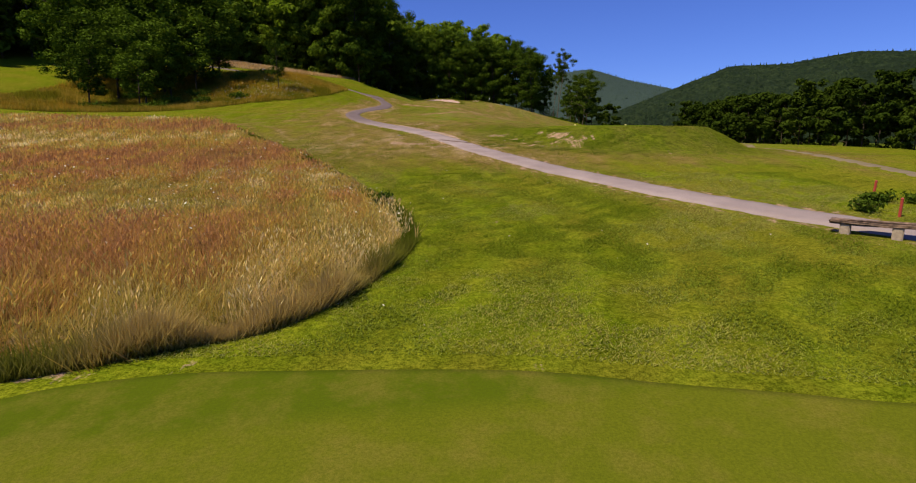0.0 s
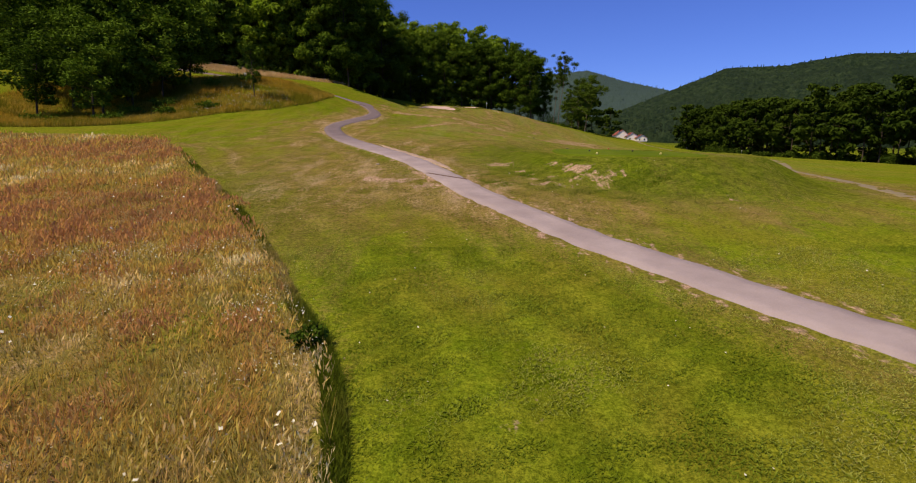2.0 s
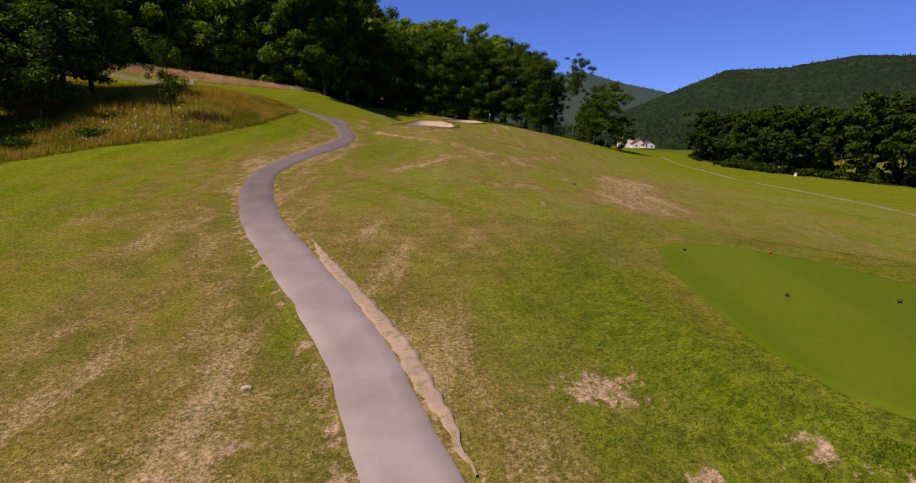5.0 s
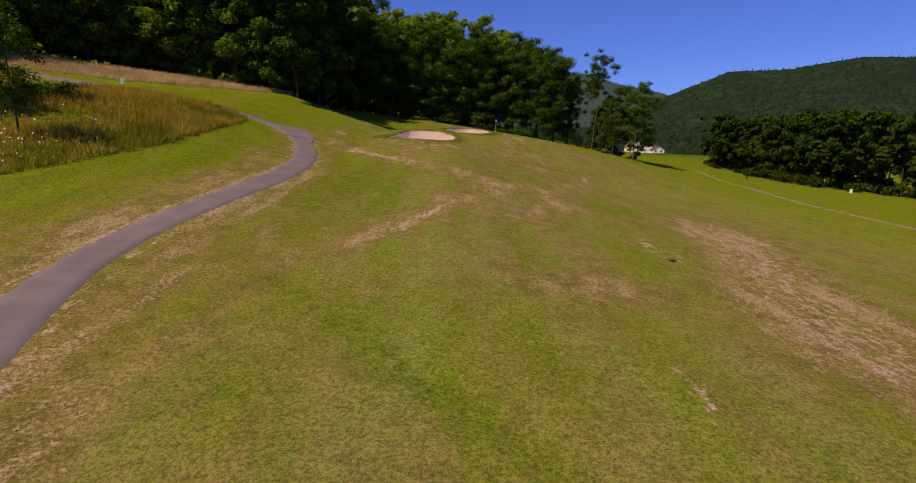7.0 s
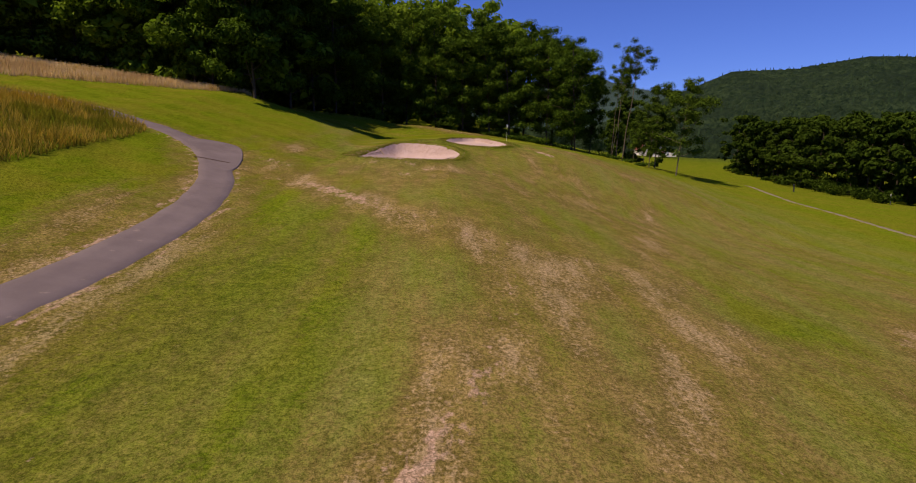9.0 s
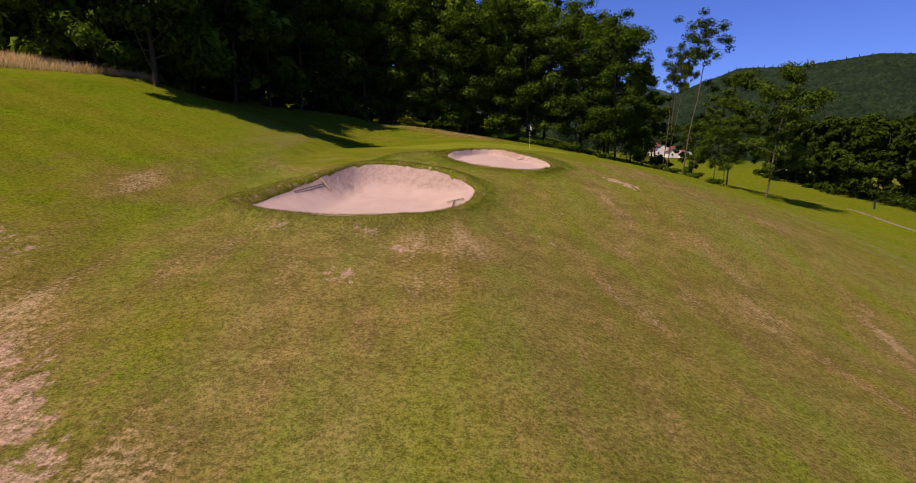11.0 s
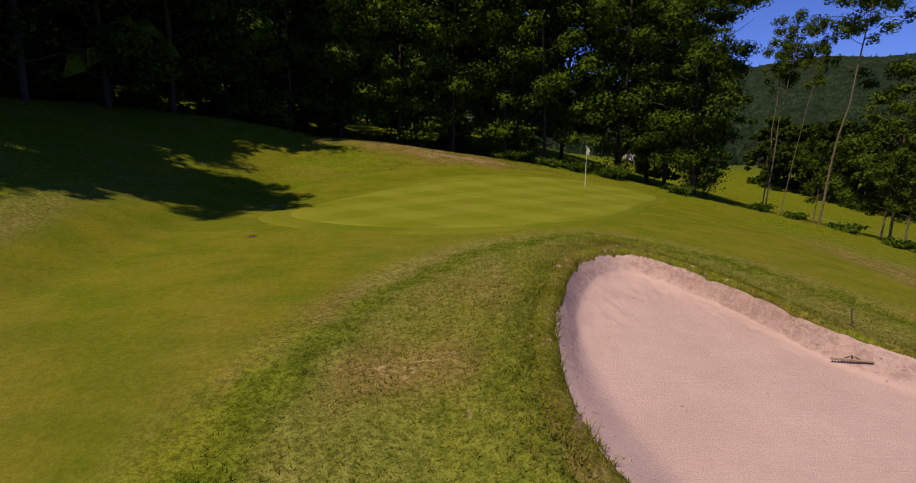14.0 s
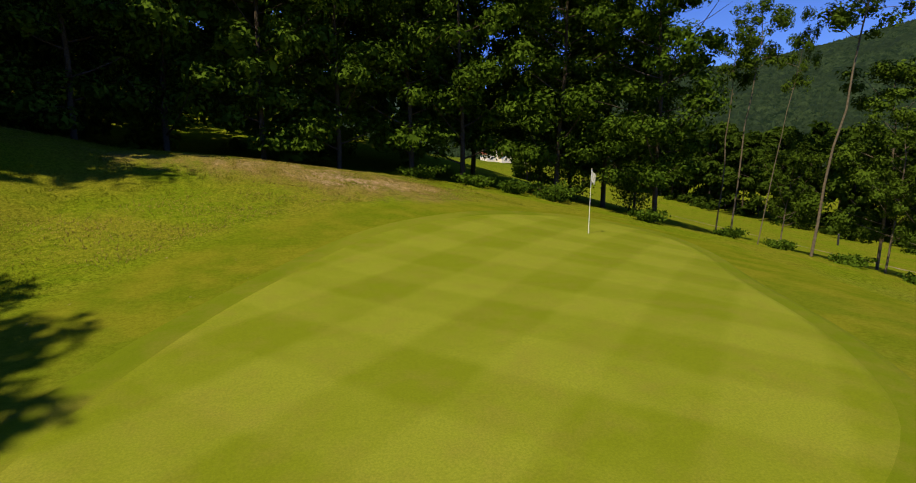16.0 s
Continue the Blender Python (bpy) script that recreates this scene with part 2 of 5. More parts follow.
def mown_material(name, a, b, width, turn, check=True, dry=0.45, fine=0.5):
    """Close-mown turf with mowing bands."""
    n = Nodes(name, 0.95, 0.02)
    m = n.t.nodes.new("ShaderNodeMapping")
    m.inputs["Rotation"].default_value = (0, 0, radians(turn))
    n.link(n.geo.outputs["Position"], m.inputs[0])
    s = n.t.nodes.new("ShaderNodeSeparateXYZ")
    n.link(m.outputs[0], s.inputs[0])
    band = n.step(n.math("SINE", n.math("MULTIPLY", s.outputs[0], math.pi / width)), -0.25, 0.25)
    if check:
        cross = n.step(n.math("SINE", n.math("MULTIPLY", s.outputs[1], math.pi / width)), -0.25, 0.25)
        band = n.math("ADD", n.math("MULTIPLY", band, 0.55), n.math("MULTIPLY", cross, 0.45))
    f = n.math("ADD", band, n.math("MULTIPLY", n.math("SUBTRACT", n.noise(0.8, 4), 0.5), 1.6))
    base = n.mix(n.step(f, 0.0, 1.0), a, b)
    base = n.mix(n.step(n.noise(1.7, 4, 0.7), 0.45, 0.75, 0.0, dry), base, (0.2, 0.165, 0.03))
    base = n.mix(n.step(n.noise(38, 5, 0.8), 0.38, 0.62, 0.0, fine), base, (0.06, 0.08, 0.005))
    n.bump(n.noise(120, 2), 0.35, 0.01)
    return n.colour(base)


def sand_material():
    n = Nodes("bunker_sand", 0.95, 0.1)
    s = n.t.nodes.new("ShaderNodeSeparateXYZ")
    n.link(n.geo.outputs["Normal"], s.inputs[0])
    steep = n.step(s.outputs[2], 0.87, 0.74)
    base = n.ramp(n.noise(1.3, 4, 0.6), ((0.34, (0.45, 0.325, 0.296)), (0.66, (0.5, 0.368, 0.338))))
    clod = n.math("ADD", n.math("MULTIPLY", n.noise(11, 5, 0.8), 0.6), n.math("MULTIPLY", n.noise(3.2, 5, 0.75), 0.4))
    base = n.mix(n.math("MULTIPLY", n.step(clod, 0.47, 0.56), n.math("ADD", n.math("MULTIPLY", steep, 0.75), 0.06)), base, (0.34, 0.235, 0.205))
    base = n.mix(n.step(n.noise(26, 4, 0.75), 0.64, 0.72), base, (0.33, 0.23, 0.19))
    rows_ = n.noise(6, 3, 0.6, (0.5, 3.2, 1), 25)
    n.bump(n.math("ADD", n.math("MULTIPLY", clod, n.math("ADD", n.math("MULTIPLY", steep, 1.4), 0.25)), n.math("ADD", n.math("MULTIPLY", rows_, 0.1), n.math("MULTIPLY", n.noise(80, 2), 0.2))), 0.8, 0.07)
    return n.colour(base)


def asphalt_material():
    n = Nodes("worn_asphalt", 0.9, 0.12)
    base = n.ramp(n.noise(0.8, 4, 0.6), ((0.35, (0.285, 0.232, 0.232)), (0.65, (0.37, 0.308, 0.306))))
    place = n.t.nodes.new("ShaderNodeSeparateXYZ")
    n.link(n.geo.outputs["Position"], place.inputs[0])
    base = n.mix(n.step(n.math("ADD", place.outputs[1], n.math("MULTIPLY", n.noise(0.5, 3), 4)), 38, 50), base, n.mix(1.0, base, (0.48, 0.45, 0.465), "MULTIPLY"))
    base = n.mix(n.step(n.noise(90, 2, 0.7), 0.35, 0.7, 0.0, 0.45), base, (0.15, 0.13, 0.135))
    base = n.mix(n.step(n.noise(3, 4, 0.7), 0.64, 0.72, 0.0, 0.5), base, (0.3, 0.24, 0.2))
    n.bump(n.noise(140, 2, 0.8), 0.5, 0.01)
    return n.colour(base)


def dirt_material(name, a, b):
    """Dry earth with grit and thin grass in it."""
    n = Nodes(name, 0.95, 0.1)
    base = n.ramp(n.noise(2.5, 5, 0.7), ((0.35, a), (0.65, b)))
    base = n.mix(n.step(n.noise(4, 5, 0.75), 0.5, 0.62, 0.0, 0.8), base, (0.2, 0.185, 0.04))
    base = n.mix(n.step(n.noise(45, 3, 0.7), 0.35, 0.7, 0.0, 0.5), base, (0.26, 0.19, 0.14))
    n.bump(n.noise(40, 3, 0.8), 0.7, 0.02)
    return n.colour(base)


def leaf_material(name, a, b, through_light=0.12):
    """Leaves: a matt upper side with some light coming through."""
    n = Nodes(name, 0.9, 0.03)
    info = n.t.nodes.new("ShaderNodeObjectInfo")
    f = n.math("ADD", n.math("MULTIPLY", n.geo.outputs["Random Per Island"], 0.6), n.math("MULTIPLY", info.outputs["Random"], 0.4))
    col = n.mix(f, a, b)
    n.colour(col)
    tr = n.t.nodes.new("ShaderNodeBsdfTranslucent")
    n.link(n.mix(1.0, col, (1.0, 1.15, 0.5), "MULTIPLY"), tr.inputs[0])
    mix = n.t.nodes.new("ShaderNodeMixShader")
    mix.inputs[0].default_value = through_light
    n.link(n.b.outputs[0], mix.inputs[1])
    n.link(tr.outputs[0], mix.inputs[2])
    n.link(mix.outputs[0], n.t.nodes["Material Output"].inputs[0])
    return n.mat


def blade_material(name, low, tips, through_light=0.45, own=False, reach=0.5):
    """Long grass: the blade's own colours from foot to tip, in drifts over the ground or by the kind of grass that grows there."""
    n = Nodes(name, 0.9, 0.02)
    along, sort = n.attr("along")[:2]
    if own:
        drift = n.ramp(n.math("ADD", sort, n.math("MULTIPLY", n.math("SUBTRACT", n.geo.outputs["Random Per Island"], 0.5), 0.22)), tips)
    else:
        drift = n.ramp(n.math("ADD", n.math("MULTIPLY", n.math("SUBTRACT", n.noise(0.2, 3, 0.5), 0.16), 1.5), n.math("MULTIPLY", n.geo.outputs["Random Per Island"], 0.06)), tips)
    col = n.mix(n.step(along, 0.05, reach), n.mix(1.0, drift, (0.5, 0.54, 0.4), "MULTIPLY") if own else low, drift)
    n.colour(col)
    tr = n.t.nodes.new("ShaderNodeBsdfTranslucent")
    n.link(col, tr.inputs[0])
    mix = n.t.nodes.new("ShaderNodeMixShader")
    mix.inputs[0].default_value = through_light
    n.link(n.b.outputs[0], mix.inputs[1])
    n.link(tr.outputs[0], mix.inputs[2])
    n.link(mix.outputs[0], n.t.nodes["Material Output"].inputs[0])
    return n.mat


TURF = turf_material()
GREEN = mown_material("putting_green", (0.148, 0.178, 0.008), (0.205, 0.23, 0.02), 1.3, 52, True, 0.45, 0.38)
FRINGE = mown_material("green_fringe", (0.116, 0.15, 0.0055), (0.154, 0.177, 0.011), 2.6, 30, False, 0.5, 0.35)
TEE = mown_material("tee_turf", (0.08, 0.125, 0.004), (0.098, 0.142, 0.006), 2.2, 10, False, 0.12)
START = mown_material("start_turf", (0.078, 0.115, 0.004), (0.122, 0.142, 0.008), 2.2, 80, False, 0.7, 0.6)
SAND, ASPHALT, DIRT = sand_material(), asphalt_material(), dirt_material("dry_earth", (0.33, 0.235, 0.185), (0.45, 0.325, 0.26))
WORN = dirt_material("worn_track", (0.16, 0.135, 0.08), (0.215, 0.18, 0.125))
LEAF = leaf_material("leaf", (0.015, 0.036, 0.003), (0.115, 0.19, 0.015), 0.18)
# brighter copy of leaf: sunlight on the hillside crowns put into the colour
LEAF_SUNLIT = leaf_material("sunlit_leaf", (0.04, 0.08, 0.007), (0.235, 0.335, 0.028), 0.4)
LEAF_FAR = leaf_material("far_leaf", (0.013, 0.03, 0.003), (0.056, 0.09, 0.008), 0.2)
# hill and ridge leaves lean to blue: distance haze put into the colour
LEAF_HILL = leaf_material("hill_leaf", (0.014, 0.028, 0.014), (0.026, 0.044, 0.02), 0.0)
LEAF_RIDGE_HAZED = leaf_material("hazed_ridge_leaf", (0.032, 0.056, 0.05), (0.042, 0.07, 0.058), 0.0)
LEAF_LIGHT = leaf_material("pale_leaf", (0.03, 0.06, 0.005), (0.09, 0.14, 0.013))
BARK = plain("bark", (0.07, 0.055, 0.04), 0.95, 14, 0.45, 0.1)
BIRCH = plain("pale_bark", (0.13, 0.105, 0.075), 0.9, 9, 0.4, 0.1)
SORTS = ((0.05, (0.5, 0.25, 0.1)), (0.2, (0.6, 0.34, 0.11)), (0.38, (0.56, 0.4, 0.075)), (0.54, (0.48, 0.42, 0.11)), (0.68, (0.86, 0.6, 0.22)), (0.9, (0.95, 0.77, 0.42)))
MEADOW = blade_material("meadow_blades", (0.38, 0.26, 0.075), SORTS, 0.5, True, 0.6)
STRIP = blade_material("strip_blades", (0.45, 0.32, 0.15), ((0.42, (0.6, 0.4, 0.2)), (0.55, (0.78, 0.58, 0.33)), (0.68, (0.62, 0.42, 0.18))))
KNOLL = blade_material("knoll_blades", (0.15, 0.14, 0.014), ((0.42, (0.48, 0.3, 0.032)), (0.5, (0.27, 0.21, 0.016)), (0.56, (0.56, 0.38, 0.06)), (0.64, (0.22, 0.2, 0.014))))
PLUME = blade_material("seed_heads", (0.4, 0.28, 0.1), tuple((p, tuple(min(0.9, 1.06 * c) for c in col)) for p, col in SORTS), 0.45, True)
SKIRT = blade_material("skirt_blades", (0.075, 0.09, 0.006), ((0.42, (0.11, 0.15, 0.01)), (0.52, (0.2, 0.2, 0.03)), (0.62, (0.46, 0.34, 0.12))), 0.4)
TUFT = blade_material("rough_blades", (0.14, 0.165, 0.01), ((0.4, (0.17, 0.22, 0.015)), (0.52, (0.26, 0.28, 0.03)), (0.64, (0.44, 0.36, 0.11))), 0.55)
WEED = blade_material("weed_blades", (0.085, 0.13, 0.006), ((0.36, (0.1, 0.185, 0.009)), (0.5, (0.16, 0.25, 0.014)), (0.62, (0.32, 0.33, 0.05))), 0.55)
BANK = blade_material("bank_blades", (0.12, 0.13, 0.008), ((0.4, (0.17, 0.2, 0.012)), (0.52, (0.24, 0.24, 0.02)), (0.64, (0.4, 0.31, 0.09))), 0.5)
RIM = blade_material("rim_blades", (0.1, 0.12, 0.008), ((0.38, (0.16, 0.19, 0.012)), (0.5, (0.24, 0.24, 0.025)), (0.6, (0.42, 0.32, 0.1)), (0.68, (0.2, 0.22, 0.015))), 0.5)
CLOVER = blade_material("clover_blades", (0.15, 0.2, 0.012), ((0.42, (0.2, 0.27, 0.015)), (0.52, (0.3, 0.37, 0.035)), (0.62, (0.45, 0.46, 0.1))), 0.55)
RUST = plain("rusty_iron", (0.12, 0.07, 0.05), 0.85, 25, 0.4)
WHITE = plain("white_paint", (0.8, 0.8, 0.78), 0.5, 20, 0.06)
ROOF = plain("clay_tiles", (0.34, 0.105, 0.075), 0.85, 6, 0.25)
PLASTER = plain("pale_plaster", (0.84, 0.78, 0.7), 0.9, 3, 0.08)
TIMBER = plain("weathered_wood", (0.17, 0.115, 0.085), 0.9, 11, 0.75)
STONE = plain("pale_stone", (0.36, 0.29, 0.22), 0.9, 16, 0.25)
CLOD = plain("sand_clod", (0.38, 0.27, 0.22), 0.95, 20, 0.4, 0.05)
RAKE_WOOD = plain("rake_wood", (0.55, 0.4, 0.22), 0.7, 25, 0.2)
RAKE_GREY = plain("greyed_wood", (0.33, 0.24, 0.18), 0.8, 25, 0.25)
RAKE_DARK = plain("dark_handle", (0.05, 0.035, 0.03), 0.6, 25, 0.3)
RED = plain("red_paint", (0.4, 0.06, 0.04), 0.5, 20, 0.1)
YELLOW = plain("yellow_paint", (0.78, 0.68, 0.25), 0.5, 20, 0.1)
DARK = plain("dark_metal", (0.03, 0.03, 0.035), 0.5, 20, 0.2)
GLASS_DARK = plain("window_glass", (0.03, 0.04, 0.05), 0.1, 5, 0.1, 0.6)


# ---------- building helpers ----------
def mesh_of(name, verts, faces, material, smooth_shade=False):
    """A mesh from arrays: faces is an (n, 3) or (n, 4) array, or a list of such."""
    verts = np.asarray(verts, np.float32)
    lists = [np.asarray(f, np.int32) for f in (faces if isinstance(faces, list) else [faces]) if len(f)]
    me = bpy.data.meshes.new(name)
    me.vertices.add(len(verts))
    me.vertices.foreach_set("co", verts.ravel())
    loops = np.concatenate([f.ravel() for f in lists])
    counts = np.concatenate([np.full(len(f), f.shape[1], np.int32) for f in lists])
    me.loops.add(len(loops))
    me.loops.foreach_set("vertex_index", loops)
    me.polygons.add(len(counts))
    starts = np.concatenate(([0], np.cumsum(counts)[:-1])).astype(np.int32)
    me.polygons.foreach_set("loop_start", starts)
    me.update(calc_edges=True)
    me.materials.append(material)
    if smooth_shade:
        me.polygons.foreach_set("use_smooth", np.ones(len(counts), bool))
    return me


def put(name, me, parent=None, label="", at=None):
    ob = new(name, me)
    if parent:
        ob.parent = parent
    if at:
        ob.matrix_basis = at
    return tagged(ob, label)


def part(name, bm, material, parent, label=""):
    me = bpy.data.meshes.new(name)
    bm.to_mesh(me)
    bm.free()
    me.materials.append(material)
    return put(name, me, parent, label)


def box(sx, sy, sz, at=(0, 0, 0), bevel=0.0, turn=0.0):
    bm = bmesh.new()
    bmesh.ops.create_cube(bm, size=1, matrix=Matrix.Translation(at) @ Matrix.Rotation(radians(turn), 4, "Z") @ Matrix.Diagonal((sx, sy, sz, 1)))
    if bevel:
        bmesh.ops.bevel(bm, geom=bm.edges[:], offset=bevel, segments=2, affect="EDGES")
    return bm


def rod(a, b, r0, r1=None, sides=8):
    """A tapered rod from a to b."""
    a, b = Vector(a), Vector(b)
    bm = bmesh.new()
    m = Matrix.Translation((a + b) / 2) @ (b - a).to_track_quat("Z", "Y").to_matrix().to_4x4()
    bmesh.ops.create_cone(bm, cap_ends=True, segments=sides, radius1=r0, radius2=r0 if r1 is None else r1, depth=(b - a).length, matrix=m)
    return bm


def tube(points, radii, sides=6):
    """Rings along a line: vertices and quads."""
    p, r = np.asarray(points, float), np.asarray(radii, float)
    d = np.gradient(p, axis=0)
    d /= np.linalg.norm(d, axis=1)[:, None] + 1e-9
    u = np.cross(d, (0.31, 0.95, 0.05))
    u /= np.linalg.norm(u, axis=1)[:, None] + 1e-9
    v = np.cross(d, u)
    a = np.arange(sides) * 2 * math.pi / sides
    ring = u[:, None] * np.cos(a)[None, :, None] + v[:, None] * np.sin(a)[None, :, None]
    verts = (p[:, None] + ring * r[:, None, None]).reshape(-1, 3)
    i, j = np.meshgrid(np.arange(len(p) - 1), np.arange(sides), indexing="ij")
    k = (j + 1) % sides
    quads = np.stack((i * sides + j, i * sides + k, (i + 1) * sides + k, (i + 1) * sides + j), -1).reshape(-1, 4)
    return verts, quads


def inside(x, y, poly):
    hit = np.zeros(np.shape(x), bool)
    for (ax, ay), (bx, by) in zip(poly, np.roll(poly, -1, axis=0)):
        if ay != by:
            hit ^= ((ay > y) != (by > y)) & (x < (bx - ax) * (y - ay) / (by - ay) + ax)
    return hit


def line_distance(x, y, line):
    best = np.full(np.shape(x), 1e9)
    for (ax, ay), (bx, by) in zip(line[:-1], line[1:]):
        dx, dy = bx - ax, by - ay
        t = np.clip(((x - ax) * dx + (y - ay) * dy) / (dx * dx + dy * dy + 1e-9), 0, 1)
        best = np.minimum(best, np.hypot(x - ax - t * dx, y - ay - t * dy))
    return best


# ---------- the plan ----------
CART = curve_through(((16, 1.5), (12, 6.2), (10, 9.2), (8.15, 12.05), (6.55, 14.55), (4.47, 18.05), (3.19, 20.25), (2.09, 22.73), (1.18, 24.73), (0.32, 27.12), (-0.5, 29.6), (-1.75, 33), (-3.15, 36), (-4.95, 39.4), (-6.6, 42.5), (-8.15, 46.1),
                      (-9.3, 49.4), (-10.15, 53), (-10.4, 56.3), (-10.3, 59.8), (-9.85, 64), (-9.35, 68.8), (-9.65, 74.3), (-10.95, 79.4), (-13.4, 84.0), (-16.8, 86.8), (-21, 87.6), (-27, 90), (-35, 94), (-45, 97)), 8)
TRACK = curve_through(((14.6, 13.5), (15.4, 18.4), (16.3, 22.3), (17.6, 27.4), (19.6, 33.5), (22.5, 41), (27.3, 51), (30.8, 61.5), (33.6, 75.5), (36.2, 90), (38, 99), (39, 108), (38.9, 117), (40, 128), (44, 150), (48, 170)), 8)
MEADOW_EDGE = curve_through(((-45, -2), (-30, 0.5), (-12, 3), (-7, 4.4), (-4.5, 5.25), (-3.3, 5.9), (-2.4, 6.4), (-1.8, 7.3), (-1.25, 8.9), (-1.0, 10.8), (-1.6, 13.4), (-2.8, 15.8), (-4.7, 19.6),
                             (-8, 25.2), (-11.5, 30.8), (-15.8, 37.5), (-19, 41.5), (-23, 42.5), (-32, 42), (-45, 41)), 6)
KNOLL_EDGE = curve_through(((-46, 48), (-34, 46.5), (-27, 49), (-22.6, 57.5), (-18.8, 61.6), (-17.3, 65), (-16, 70.6), (-16.2, 78), (-17.2, 85.5), (-21, 87.6), (-28, 87), (-36, 88), (-46, 88)), 6)
STRIP_EDGE = curve_through(((-90, 100), (-40, 99), (-34, 100), (-26, 104), (-22, 109), (-21, 113), (-28, 116), (-40, 118), (-60, 120), (-90, 112)), 6)
GREEN_EDGE = curve_through(((-5.6, 113.8), (-4.5, 112.1), (-3, 111.3), (-1.2, 111.0), (0.7, 111.3), (3.2, 112.4), (5.3, 114.7), (7.2, 117.8), (10.0, 121.8), (11, 125), (9.6, 126.8), (6.3, 126.5),
                            (3.6, 125.5), (0, 123.2), (-2.7, 120), (-4.5, 117)), 6, True)
TEE_EDGE = curve_through(((5.3, 31.8), (6.2, 29.9), (8, 28.9), (10.2, 28.8), (11.4, 30.5), (11.4, 34.5), (10.4, 39), (8.4, 41.6), (6.6, 40.6), (5.6, 36)), 6, True)
START_EDGE = curve_through(((-7, 1.2), (-4.6, 4.2), (-3.2, 4.95), (-1.5, 5.1), (0.6, 5.1), (2, 4.85), (3.6, 4.55), (5.2, 4.0), (6.5, 1.5), (6, -3.5), (2, -5.5), (-4, -5), (-7, -2.5)), 6, True)


SURROUND = curve_through(((-10.3, 112.5), (-10, 108), (-9.8, 103.5), (-9, 99.5), (-7, 97.6), (-5, 98.2), (-4.2, 100), (-3.9, 102.2), (-3.3, 104.4), (-2.1, 106.8), (-0.6, 108.7), (1.2, 110.1), (2.6, 110.4), (3.9, 109.4), (5.3, 107.2), (6.4, 104.5), (8.6, 106), (10.5, 111.5),
                          (12.6, 118), (14.0, 124.5), (12.2, 128.8), (7.5, 129.2), (1.5, 127.5), (-3.5, 124.3), (-8, 118)), 6, True)
ROUGH_EDGE = curve_through(((-4.2, 99.5), (-3.9, 102), (-3.2, 104.2), (-2.7, 105.5), (-1.9, 106.8), (-0.4, 108.6), (1.4, 109.9), (2.5, 110.1), (3.5, 109.4), (5, 107), (5.6, 104), (5.8, 100)), 6)
ROUGH = np.vstack((ROUGH_EDGE, ((4, 96), (-3, 98))))
GROOVE = curve_through(((-5.1, 52.9), (-3.0, 50.3), (-1.0, 47.8), (0.4, 46.3), (1.4, 45), (3.5, 43)), 4)


def spaced(lo, hi, step, limit, growth):
    mid = list(np.arange(lo, hi + step / 2, step))
    up, d = [mid[-1]], step
    while up[-1] < limit:
        d *= growth
        up.append(up[-1] + d)
    down, d = [mid[0]], step
    while down[-1] > -limit:
        d *= growth
        down.append(down[-1] - d)
    return np.array(down[:0:-1] + mid + up[1:])


# patches of turf: middle x, y, half-widths, turn, strength
DRY_LOWER = ((-6, 62, 2.6, 9, 0, 0.3), (-4, 21.5, 3.0, 6.5, 15, 0.5), (-4.4, 29.5, 3.2, 4.6, 20, 0.75), (-16, 49, 8, 9, 0, 0.32), (-12, 60, 3, 9, 0, 0.45), (-14, 39, 4, 4, 0, 0.3), (6.5, 23, 5, 2.2, -10, 0.45), (-5.5, 44, 3, 6, 25, 0.4), (3, 41, 6, 2.5, 0, 0.35))
DRY_MIDDLE = ((3.6, 53.2, 1.7, 1.0, 0, 0.7), (-4.5, 77.8, 0.9, 6.5, 40, 0.95), (3, 69.5, 0.8, 4, 60, 0.5), (-1.4, 60, 0.45, 4, -25, 0.8),
              (0.5, 65, 0.6, 4, -25, 0.6), (1.5, 66, 0.9, 8, -4, 0.4), (5, 64, 0.8, 7, -10, 0.4), (-2, 85.5, 5, 2.5, 0, 0.5))
DRY_UPPER = ((-6.2, 101, 0.8, 1.8, -30, 0.9), (-7.6, 103.6, 1.0, 0.8, 0, 0.8), (-3.2, 98.2, 2.2, 0.9, 0, 0.8), (-2.2, 102.7, 0.7, 0.4, 0, 0.8), (6.5, 92, 2, 8, 10, 0.3),
             (11, 108, 2, 9, 15, 0.5), (1.0, 131.5, 3.0, 2.6, -20, 1.1), (-4, 131.5, 5, 1.4, 0, 0.8), (-10.9, 91.2, 1.6, 1.6, 30, 0.75), (1.5, 108, 0.9, 0.7, 0, 0.6), (-1.3, 104.5, 1.2, 2, 20, 0.3))
DRY_PATCHES = DRY_LOWER + DRY_MIDDLE + DRY_UPPER
